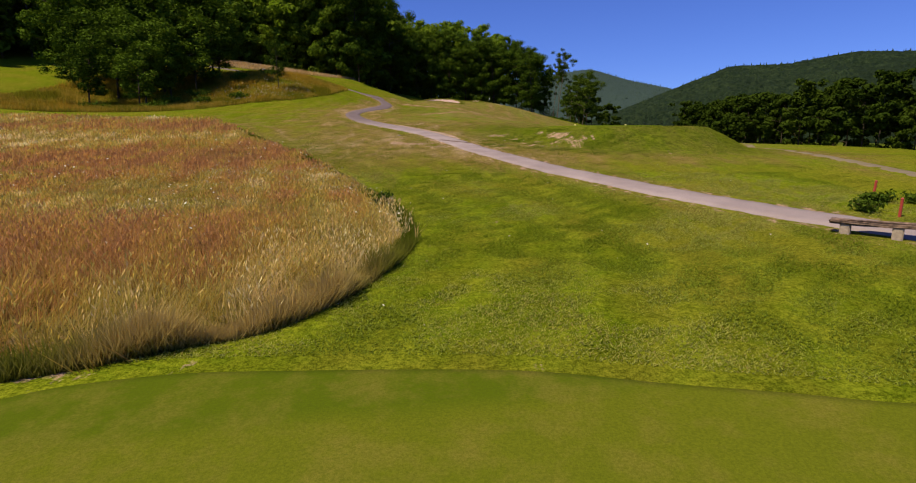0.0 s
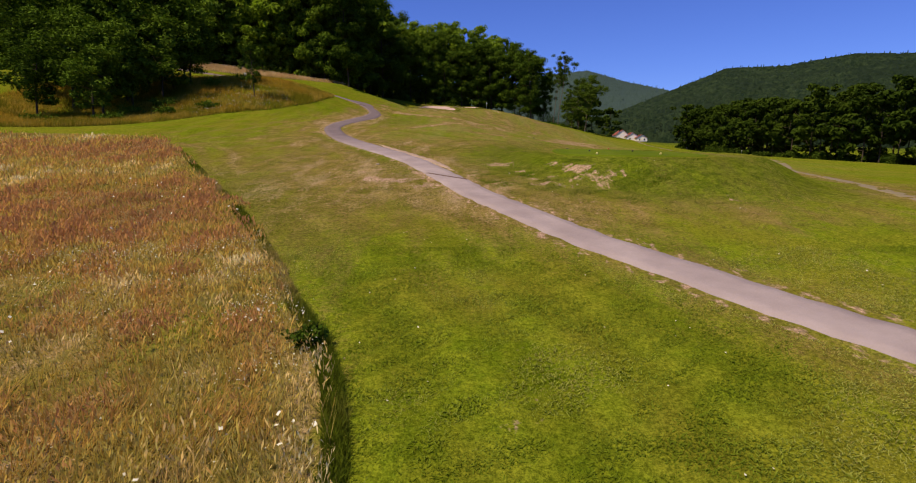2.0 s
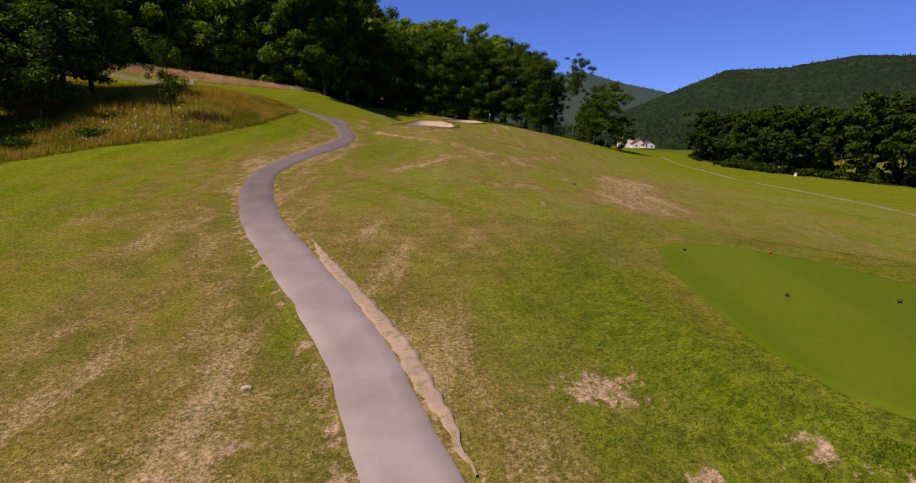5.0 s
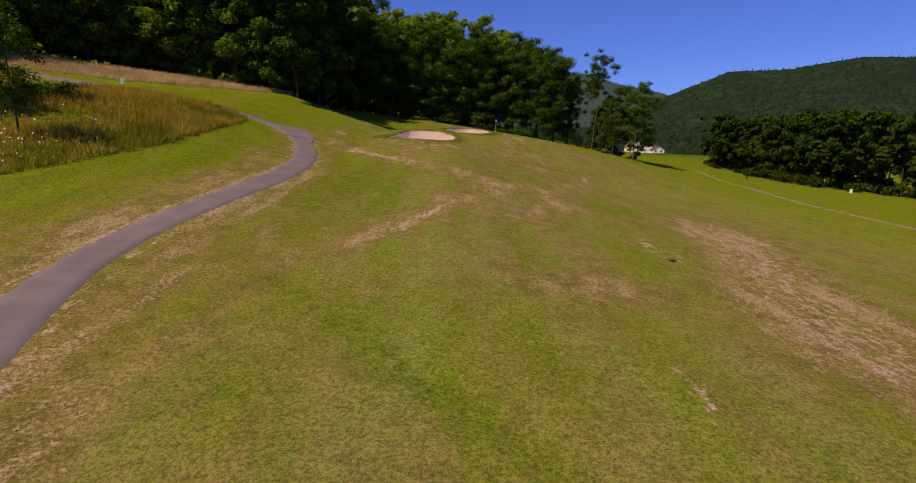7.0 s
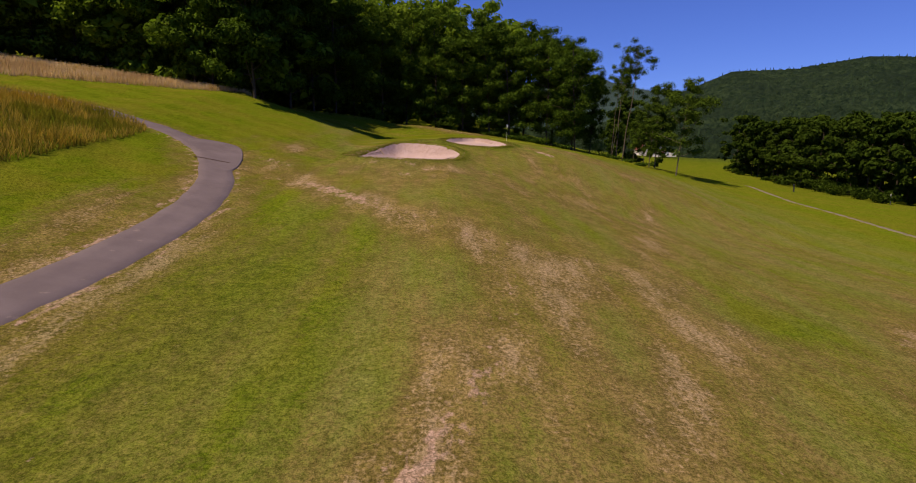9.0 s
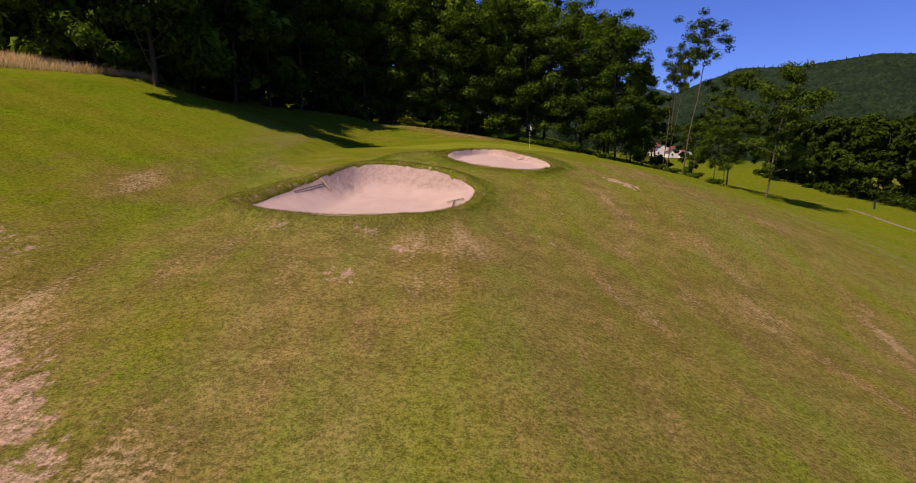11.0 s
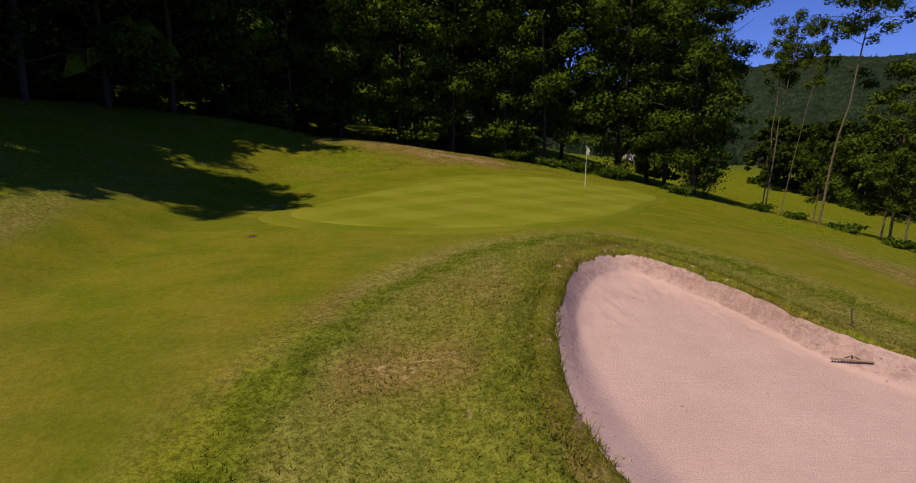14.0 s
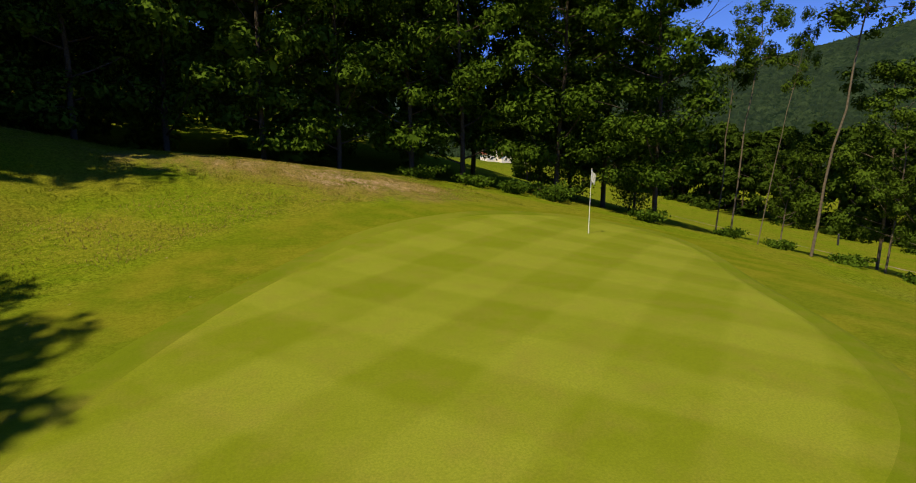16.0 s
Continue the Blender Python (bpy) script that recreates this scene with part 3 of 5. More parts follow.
BARE_MOUND = ((2.24, 32.1, 0.6, 0.45, 0, 0.85), (4.51, 30.2, 0.3, 0.22, -30, 0.7), (4.9, 29.45, 0.4, 0.16, -50, 0.72), (5.26, 28.95, 0.36, 0.2, -40, 0.72), (5.6, 28.6, 0.38, 0.17, -20, 0.7), (5.24, 28.2, 0.18, 0.32, 0, 0.52),
              (3.28, 28.1, 0.45, 0.18, 25, 0.75), (4.29, 28.6, 0.22, 0.25, 30, 0.6), (3.13, 30.05, 0.28, 0.18, 0, 0.7), (2.75, 28.8, 0.22, 0.2, 0, 0.65), (3.58, 29.2, 0.3, 0.14, 0, 0.5), (4.04, 27.45, 0.3, 0.28, 0, 0.6),
              (3.4, 26.9, 0.2, 0.25, 0, 0.6), (3.35, 27.3, 0.18, 0.2, 0, 0.55), (5.87, 27.1, 0.2, 0.5, 10, 0.75), (5.6, 26.5, 0.2, 0.35, 10, 0.65), (4.83, 27.7, 0.18, 0.25, 0, 0.6), (5.7, 27.75, 0.3, 0.18, -20, 0.6),
              (4.46, 26.65, 0.2, 0.4, 0, 0.6), (6.6, 27.4, 0.25, 0.4, 10, 0.55), (9.73, 24.65, 0.5, 0.25, -20, 0.6), (4.8, 23.8, 0.4, 0.25, -20, 0.5))
BARE_LOWER = ((-3.8, 30.0, 0.3, 0.35, 0, 0.55), (-3.3, 28.6, 0.25, 0.5, 10, 0.6), (-2.98, 28.05, 0.4, 0.25, 0, 0.68), (-2.3, 28.1, 0.5, 0.25, 0, 0.62), (-2.0, 27.5, 0.5, 0.4, 0, 0.55), (-1.6, 28.2, 0.3, 0.25, 0, 0.55),
              (-1.0, 26.85, 0.35, 0.3, 0, 0.6), (-1.5, 26.5, 0.4, 0.4, 0, 0.5), (-5.2, 29.4, 0.2, 0.15, 0, 0.7), (-1.25, 29.8, 0.25, 0.25, 0, 0.75), (-0.64, 28.3, 0.2, 0.35, 0, 0.6), (-3.07, 30.7, 0.4, 0.12, 0, 0.55),
              (-4.5, 5.1, 0.55, 0.16, 15, 0.75), (-3.4, 4.98, 0.4, 0.1, 10, 0.6), (0.9, 12.0, 0.12, 0.4, 0, 0.6))
BARE_MIDDLE = ((3.6, 53.2, 1.3, 0.8, 0, 0.3), (3.9, 47.5, 0.14, 1.5, 0, 0.45), (-5.4, 79, 0.4, 4.0, 40, 0.5), (-10, 84.6, 1.2, 0.5, -20, 0.4),
               (7.7, 59.8, 0.6, 1.6, 10, 0.45), (-1.4, 59.8, 0.25, 2.2, -24, 0.4), (-1.66, 85.95, 0.5, 0.32, 0, 0.75), (-2.83, 83.95, 0.28, 0.35, 0, 0.72), (-3.24, 84.2, 0.15, 0.15, 0, 0.6), (2.28, 88.8, 0.4, 0.14, -35, 0.65), (4.65, 89.7, 0.16, 0.3, 0, 0.5))
BARE_UPPER = ((0.9, 131.0, 1.8, 1.4, 5, 0.6), (7.9, 101, 1.0, 0.3, -40, 0.55), (6.9, 98, 0.25, 0.3, 0, 0.6), (2.2, 107.9, 0.8, 0.35, 20, 0.6),
              (-6.6, 115.6, 0.35, 0.2, 0, 0.75), (-4.89, 86.8, 0.42, 0.22, 0, 0.72), (-2.7, 86.8, 0.36, 0.2, 0, 0.75), (7.48, 97.5, 0.6, 0.3, -40, 0.55), (3.2, 92.0, 0.16, 0.16, 0, 0.8),
              (7.3, 97.3, 0.4, 0.8, 20, 0.6))
BARE_PATCHES = BARE_MOUND + BARE_LOWER + BARE_MIDDLE + BARE_UPPER


# worn lines in the turf: plan, half-width, dryness, bareness
WORN_LINES = ((curve_through(((-9.8, 81.9), (-6.5, 80.0), (-3.1, 75.6), (-0.4, 72.4), (2.1, 71.6), (6, 71)), 5), 0.6, 0.85, 0.3),
              (curve_through(((-3.2, 56.2), (-1.9, 58.5), (-1.2, 60.2), (0, 63), (1.3, 68.7)), 5), 0.32, 0.9, 0.36),
              (curve_through(((-14, 38.5), (-11.7, 35.6), (-10, 31.4), (-8.4, 28.4), (-6.65, 26.3), (-5.3, 24.5), (-4, 22)), 5), 0.24, 0.75, 0.14),
              (curve_through(((-16.5, 39.5), (-14.3, 37.3), (-11.9, 32.5), (-10.1, 29.7), (-7.85, 26.3), (-6.3, 24)), 5), 0.24, 0.65, 0.1),
              (curve_through(((2.8, 61.5), (4.6, 66.5), (6.4, 72.1), (9.2, 80), (12.9, 89.5)), 5), 0.9, 0.4, 0.0),
              (curve_through(((-12.5, 56), (-11.9, 62), (-11.6, 68), (-12.4, 74)), 5), 0.6, 0.8, 0.2),
              (curve_through(((14.3, 68), (12.9, 63), (11.6, 58.5), (10.2, 53.5), (9.0, 49.5)), 4), 2.6, 0.9, 0.54))


LUSH = curve_through(((-1.6, 29.6), (-2.6, 32.2), (-4.0, 35.6), (-6.6, 41), (-10.2, 47.6)), 4)


def build_ground():
    """One sheet of land, fine along the fairway and coarse to the horizon."""
    xs, ys = spaced(-26, 22, 0.36, 4200, 1.12), spaced(-6, 130, 0.36, 4200, 1.12)
    x, y = np.meshgrid(xs, ys)
    z = height(x, y)
    for b in BUNKERS:
        z -= 0.6 * (1 - smooth(0.9, 1.02, bunker_r(x, y, b)))
    near = (np.abs(x) < 60) & (y > -20) & (y < 150) & (line_distance(x, y, CART[::3]) > 1.3)
    rnd = np.random.RandomState(4)
    for edge in (GREEN_EDGE, TEE_EDGE, START_EDGE):
        c = edge.mean(0)
        near &= ~inside(x, y, c + (edge - c) * 1.25)
    near &= ~inside(x, y, SURROUND)
    z += near * 0.02 * rnd.randn(*z.shape)
    v = np.stack((x, y, z), -1).reshape(-1, 3)
    h, w = x.shape
    i = (np.arange(h - 1)[:, None] * w + np.arange(w - 1)[None]).ravel()
    v[:, 2] -= 0.05 * np.exp(-(line_distance(v[:, 0], v[:, 1], GROOVE) / 0.3) ** 2)
    me = mesh_of("ground", v, np.stack((i, i + 1, i + w + 1, i + w), -1), TURF, True)
    fx, fy = v[:, 0].astype(float), v[:, 1].astype(float)
    cart = line_distance(fx, fy, CART[::3])
    track = line_distance(fx, fy, TRACK[::3])
    dry = 0.55 * np.exp(-((cart - 0.8) / 1.3) ** 2) + 0.4 * np.exp(-(track / 1.6) ** 2)
    for cx, cy, rx, ry, turn, a in DRY_PATCHES:
        dry += a * hump(fx, fy, cx, cy, rx, ry, turn)
    for line, wide, a, _ in WORN_LINES:
        dry += a * np.exp(-(line_distance(fx, fy, line) / wide) ** 2)
    dry += 0.52 * smooth(17, 28, fy) * smooth(118, 104, fy) * smooth(-16, -9, fx) * smooth(30, 18, fx) * (0.66 + 0.34 * smooth(-6, 2, fx))
    lush = np.exp(-(line_distance(fx, fy, LUSH) / 0.75) ** 2) + 0.8 * hump(fx, fy, 8.5, 69, 1.6, 1.0) + 0.8 * hump(fx, fy, 8.2, 59.5, 0.8, 2.0, -25) + 0.6 * hump(fx, fy, 0.4, 84.8, 0.6, 0.4) + 0.2 * np.exp(-(line_distance(fx, fy, GROOVE) / 0.3) ** 2)
    dry -= 0.3 * inside(fx, fy, ROUGH) + 0.75 * lush + 0.18 * hump(fx, fy, 0, 52, 7, 8)
    dry = np.maximum(dry, 0.9 * inside(fx, fy, MEADOW_EDGE))
    deep = 0.9 * table(fx, fy, 9.6, 34.0, 8.5, 10, 8, 0.25) * (1 - 0.6 * table(fx, fy, 9.6, 36, 5, 8, 8, 0.2))
    for b in BUNKERS:
        q = bunker_r(fx, fy, b)
        deep += 0.5 * np.exp(-((q - 1.15) / 0.22) ** 2)
    deep += 0.9 * (line_distance(fx, fy, ROUGH_EDGE) < 0.5) * inside(fx, fy, ROUGH) + 0.2 * inside(fx, fy, ROUGH) + 0.6 * np.exp(-(line_distance(fx, fy, GROOVE) / 0.32) ** 2) + 0.75 * hump(fx, fy, -5.6, 66, 1.9, 5.5) + 0.5 * hump(fx, fy, -8.3, 26.2, 1.6, 7.0, 32)
    deep += 0.5 * inside(fx, fy, KNOLL_EDGE) + 0.35 * lush
    deep += smooth(60, 120, np.hypot(fx, fy - 70)) * 0.25 + smooth(250, 380, np.hypot(fx, fy))
    bare = 0.85 * np.exp(-((cart - 0.85) / 0.22) ** 2) * 0.75
    for cx, cy, rx, ry, turn, a in BARE_PATCHES:
        bare += a * hump(fx, fy, cx, cy, rx, ry, turn)
    for line, wide, _, a in WORN_LINES:
        bare += a * np.exp(-(line_distance(fx, fy, line) / wide) ** 2)
    col = np.ones((len(v), 4), np.float32)
    col[:, 0], col[:, 1], col[:, 2] = np.clip(dry, 0, 1), np.clip(deep, 0, 1), np.clip(bare, 0, 1)
    me.color_attributes.new("zone", "FLOAT_COLOR", "POINT").data.foreach_set("color", col.ravel())
    mow = np.where(fy < 34, np.minimum(line_distance(fx, fy, MEADOW_EDGE[::2]), 9) * 1.3, np.minimum(cart, 13) * 0.75)
    mow = mow + (np.minimum(cart, 13) * 0.75 - mow) * smooth(24, 34, fy)
    mown = 0.8 * inside(fx, fy, SURROUND) * smooth(0.0, 0.8, line_distance(fx, fy, np.vstack((SURROUND, SURROUND[:1]))[::2]))
    fairway = 0.75 * smooth(36, 50, fy) * smooth(122, 108, fy) * smooth(-8, -3, fx + 0.25 * np.clip(fy - 80, 0, 40)) * smooth(36, 22, fx) * smooth(0.4, 2.5, np.where(fx < 0, cart, 9.0))
    me.attributes.new("fairway", "FLOAT", "POINT").data.foreach_set("value", fairway.astype(np.float32))
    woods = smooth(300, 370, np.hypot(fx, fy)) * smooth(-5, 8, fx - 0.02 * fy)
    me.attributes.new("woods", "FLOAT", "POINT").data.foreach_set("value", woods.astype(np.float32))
    me.attributes.new("mown", "FLOAT", "POINT").data.foreach_set("value", mown.astype(np.float32))
    me.attributes.new("mow", "FLOAT", "POINT").data.foreach_set("value", mow.astype(np.float32))
    return tagged(put("ground", me), "sloping golf course turf, green with dry straw patches", "ground", kind="structure")


def ribbon(name, line, width, lift, material, label, category, taper=False):
    """A paved way laid over the land, with a thin edge."""
    d = np.gradient(line, axis=0)
    n = np.stack((d[:, 1], -d[:, 0]), -1)
    n /= np.linalg.norm(n, axis=1)[:, None]
    rnd = np.random.RandomState(7)
    thin = np.clip(np.minimum(np.arange(len(line)), np.arange(len(line))[::-1]) / 10, 0.1, 1) if taper else np.ones(len(line))
    offs = np.array((-0.58, -0.5, -0.25, 0, 0.25, 0.5, 0.58))[None] * np.broadcast_to(width, len(line))[:, None]
    wob = 0.025 * rnd.randn(len(line), 1)
    p = line[:, None] + n[:, None] * ((offs * thin[:, None] + wob)[:, :, None])
    z = height(p[..., 0], p[..., 1])
    z[:, 1:-1] += lift
    z[:, (0, -1)] -= 0.05
    v = np.concatenate((p, z[..., None]), -1).reshape(-1, 3)
    k = offs.shape[1]
    i = (np.arange(len(line) - 1)[:, None] * k + np.arange(k - 1)[None]).ravel()
    me = mesh_of(name, v, np.stack((i, i + 1, i + k + 1, i + k), -1), material)
    return tagged(put(name, me), label, category, kind="structure")


def lawn(name, edge, lift, material, label, grow=1.0):
    """A close-mown sheet with a soft rim, laid over the land."""
    c = edge.mean(0)
    rings = np.array((0, 0.12, 0.25, 0.4, 0.55, 0.7, 0.85, 0.97, 1.0, 1.015)) * grow
    p = c + rings[:, None, None] * (edge - c)[None]
    z = height(p[..., 0], p[..., 1]) + lift
    z[-1] -= lift + 0.03
    v = np.concatenate((p, z[..., None]), -1).reshape(-1, 3)
    m = len(edge)
    i, j = np.meshgrid(np.arange(len(rings) - 1), np.arange(m), indexing="ij")
    k = (j + 1) % m
    me = mesh_of(name, v, np.stack((i * m + j, i * m + k, (i + 1) * m + k, (i + 1) * m + j), -1).reshape(-1, 4), material, True)
    return tagged(put(name, me), label, "lawn", kind="structure")


def bunker(b, label):
    """Sand bowl with a turf rim round it."""
    edge, mid = b[0], b[0].mean(0)
    m = len(edge)
    rnd = np.random.RandomState(int(mid[1]))
    ragged = np.convolve(np.tile(rnd.randn(m), 3), np.ones(5) / 5, "same")[m:2 * m] * 0.012 + 1 + 0.003 * rnd.randn(m)

    def rings(qs, lifts, rag):
        v = []
        for q, lift in zip(qs, lifts):
            p = mid + (edge - mid) * (q * (rag if q < 1.1 else np.ones(m)))[:, None]
            v.append(np.concatenate((p, (height(p[:, 0], p[:, 1]) + lift)[:, None]), 1))
        i, j = np.meshgrid(np.arange(len(qs) - 1), np.arange(m), indexing="ij")
        k = (j + 1) % m
        return np.concatenate(v), np.stack((i * m + j, i * m + k, (i + 1) * m + k, (i + 1) * m + j), -1).reshape(-1, 4)

    qs = np.linspace(0.001, 1.03, 40)
    v, f = rings(qs, np.full(40, 0.02), np.ones(m))
    q = bunker_r(v[:, 0], v[:, 1], b)
    rough = smooth(0.6, 0.75, q) * smooth(1.03, 0.97, q) * smooth(0, 2.5, v[:, 1] - mid[1])
    v[:, 2] += rough * 0.013 * rnd.randn(len(v))
    me = mesh_of("bunker_sand", v, f, SAND, True)
    sand = tagged(put("bunker", me), label, "bunker", kind="structure")
    rim = mesh_of("turf_rim", *rings((0.996, 1.004, 1.02, 1.05, 1.1, 1.16), (-0.02, 0.03, 0.048, 0.05, 0.035, -0.04), ragged), TURF, True)
    col = np.tile(np.array((0.62, 0.4, 0.3, 1), np.float32), (len(rim.vertices), 1))
    rim.color_attributes.new("zone", "FLOAT_COLOR", "POINT").data.foreach_set("color", col.ravel())
    put("turf_rim", rim, sand, "ragged grass lip of the bunker")
    return sand


def clumps(x, y, scale, seed):
    """A slow random field over the ground, 0 to 1."""
    r = np.random.RandomState(seed)
    out = np.zeros(len(x))
    for k in range(6):
        a, f = r.rand() * 6.28, scale * (0.6 + r.rand())
        out += np.sin((x * math.cos(a) + y * math.sin(a)) * f + r.rand() * 6.28)
    return 0.5 + out / 7


def blades(name, x, y, tall, wide, material, label, category, lean=0.25, seed=1, lift=-0.02, swirl=0.0, sort=None):
    """Many blades of grass, a slim triangle each, rooted at the places given and leaning with the wind."""
    rnd = np.random.RandomState(seed)
    n = len(x)
    z = height(x, y) + lift
    a, b = rnd.rand(n) * 2 * math.pi, rnd.rand(n) * 2 * math.pi
    side = np.stack((np.cos(a), np.sin(a), np.zeros(n)), -1) * (wide / 2)[:, None]
    wind = 9 * clumps(x, y, 1.2, 77)
    b = np.where(rnd.rand(n) < swirl, wind + 0.5 * rnd.randn(n), b)
    bend = np.stack((np.cos(b) + 0.12, np.sin(b) + 0.08, np.zeros(n)), -1) * (lean * tall * rnd.rand(n))[:, None]
    root = np.stack((x, y, z), -1)
    up = np.stack((np.zeros(n), np.zeros(n), tall), -1)
    v = np.stack((root - side, root + side, root + up + bend), 1)
    me = mesh_of(name, v.reshape(-1, 3), np.arange(n * 3).reshape(-1, 3), material)
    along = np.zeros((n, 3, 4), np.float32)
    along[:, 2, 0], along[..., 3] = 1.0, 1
    if sort is not None:
        along[..., 1] = sort[:, None]
    me.color_attributes.new("along", "FLOAT_COLOR", "POINT").data.foreach_set("color", along.ravel())
    return tagged(put(name, me), label, category, kind="stuff")


def seed_heads(name, x, y, low, high, wide, material, label, seed, sort):
    """Seed heads of tall grass: a slim upright diamond each."""
    rnd = np.random.RandomState(seed)
    n = len(x)
    top = (low + (high - low) * rnd.rand(n)) * (0.7 + 0.5 * clumps(x, y, 1.1, 3))
    a = rnd.rand(n) * 6.28
    side = np.stack((np.cos(a), np.sin(a), np.zeros(n)), -1) * wide[:, None] * 0.6
    tip = np.stack((rnd.randn(n) * 0.4, rnd.randn(n) * 0.4, np.ones(n)), -1) * (wide * 4.5 * (0.6 + 0.6 * rnd.rand(n)))[:, None]
    c = np.stack((x, y, height(x, y) + top), -1)
    me = mesh_of(name, np.stack((c - tip * 0.6, c + side, c + tip * 0.5, c - side), 1).reshape(-1, 3), np.arange(n * 4).reshape(-1, 4), material)
    along = np.ones((n * 4, 4), np.float32)
    along[:, 1] = np.repeat(sort, 4)
    me.color_attributes.new("along", "FLOAT_COLOR", "POINT").data.foreach_set("color", along.ravel())
    return tagged(put(name, me), label, "grass", kind="stuff")


def scatter(n, x0, x1, y0, y1, keep, seed):
    rnd = np.random.RandomState(seed)
    x, y = x0 + (x1 - x0) * rnd.rand(n), y0 + (y1 - y0) * rnd.rand(n)
    k = keep(x, y, rnd)
    return x[k], y[k], rnd


# ---------- trees ----------
def tree_meshes(seed, h, spread, base, n_leaf, leaf, bark, foliage, limbs=12, open_crown=0.0, columnar=1.0, stout=1.0):
    """Meshes for one kind of tree: tapered trunk with limbs, and a crown of leaves in uneven clumps."""
    rnd = np.random.RandomState(seed)
    top = h * 0.93
    n = 9
    t = np.linspace(0, 1, n)
    wander = np.cumsum(rnd.randn(n, 2) * 0.012 * h, axis=0) * t[:, None]
    line = np.stack((wander[:, 0], wander[:, 1], t * top), -1)
    r0 = (0.0065 * h + 0.02) * stout
    vs, fs, k = [], [], 0
    v, f = tube(np.vstack(((0, 0, -0.4), line)), np.concatenate(([r0 * 1.5], r0 * (1.15 - t) ** 0.8 + 0.01)), 8)
    vs.append(v), fs.append(f)
    k = len(v)
    tips = []
    for i in range(limbs):
        s = base + (0.95 - base) * (i + rnd.rand() * 0.7) / limbs
        o = np.array([np.interp(s, t, line[:, c]) for c in range(3)])
        az = i * 2.4 + rnd.rand()
        prof = math.sin(math.pi * min(1, max(0.12, (s - base) / (1.02 - base)) ** 0.75)) ** 0.6
        reach = spread * (0.65 + 0.45 * rnd.rand()) * max(0.25, prof)
        rise = reach * (0.25 + 0.6 * rnd.rand()) * columnar
        u = np.linspace(0, 1, 5)
        pts = o + np.stack((np.cos(az) * reach * u, np.sin(az) * reach * u, rise * u ** 1.3 + 0.03 * h * rnd.randn() * u * u), -1)
        v, f = tube(pts, r0 * 0.42 * (1 - s * 0.6) * (1.05 - u) + 0.008, 5)
        vs.append(v), fs.append(f + k)
        k += len(v)
        for w in (0.45, 0.75, 1.0):
            q = o + (pts[-1] - o) * w
            tips.append((q + rnd.randn(3) * spread * 0.12, spread * (0.16 + 0.13 * rnd.rand())))
    for _ in range(4):
        tips.append((line[-1] + rnd.randn(3) * (spread * 0.14, spread * 0.14, h * 0.03), spread * 0.22))
    trunk = mesh_of("trunk", np.concatenate(vs), np.concatenate(fs), bark, True)
    centre = np.array([q for q, _ in tips])
    size = np.array([s for _, s in tips])
    if open_crown:
        keep = rnd.rand(len(size)) > open_crown
        centre, size = centre[keep], size[keep]
    pick = rnd.choice(len(size), n_leaf, p=size ** 2 / (size ** 2).sum())
    d = rnd.randn(n_leaf, 3)
    d /= np.linalg.norm(d, axis=1)[:, None]
    rad = size[pick] * (0.45 + 0.65 * rnd.rand(n_leaf) ** 0.6)
    p = centre[pick] + d * rad[:, None] * (1, 1, 0.62 if spread > 3 else 0.95)
    p[:, 2] = np.maximum(p[:, 2], 0.15 + h * base * 0.7 + 0.1 * h * base * rnd.rand(n_leaf))
    nrm = d * (1, 1, 1.2) + rnd.randn(n_leaf, 3) * 0.42 + (0, 0, 0.35)
    nrm /= np.linalg.norm(nrm, axis=1)[:, None]
    e = np.cross(nrm, rnd.randn(n_leaf, 3))
    e /= np.linalg.norm(e, axis=1)[:, None] + 1e-9
    g = np.cross(nrm, e)
    s = leaf * (0.6 + 0.8 * rnd.rand(n_leaf))[:, None]
    droop = nrm * s * -0.18
    verts = np.stack((p - e * s * 0.6 + droop, p - g * s * 0.28, p + e * s * 0.6 + droop, p + g * s * 0.28), 1).reshape(-1, 3)
    i = np.arange(n_leaf) * 4
    m = n_leaf // 9
    pick = rnd.choice(len(size), m, p=size ** 2 / (size ** 2).sum())
    d = rnd.randn(m, 3)
    d /= np.linalg.norm(d, axis=1)[:, None]
    p = centre[pick] + d * (size[pick] * (0.1 + 0.5 * rnd.rand(m)))[:, None] * (1, 1, 0.6)
    p[:, 2] = np.maximum(p[:, 2], 0.3 + h * base * 0.8)
    nrm = d + rnd.randn(m, 3) * 0.3 + (0, 0, 0.6)
    nrm /= np.linalg.norm(nrm, axis=1)[:, None]
    e = np.cross(nrm, rnd.randn(m, 3))
    e /= np.linalg.norm(e, axis=1)[:, None] + 1e-9
    g = np.cross(nrm, e)
    w = np.minimum(leaf * 2.2, size[pick] * 0.5)[:, None] * (0.7 + 0.5 * rnd.rand(m))[:, None]
    inner = np.stack((p - e * w * 0.6, p - g * w * 0.45, p + e * w * 0.6, p + g * w * 0.45), 1).reshape(-1, 3)
    crown = mesh_of("crown", np.concatenate((verts, inner)), np.arange((n_leaf + m) * 4).reshape(-1, 4), foliage)
    return trunk, crown


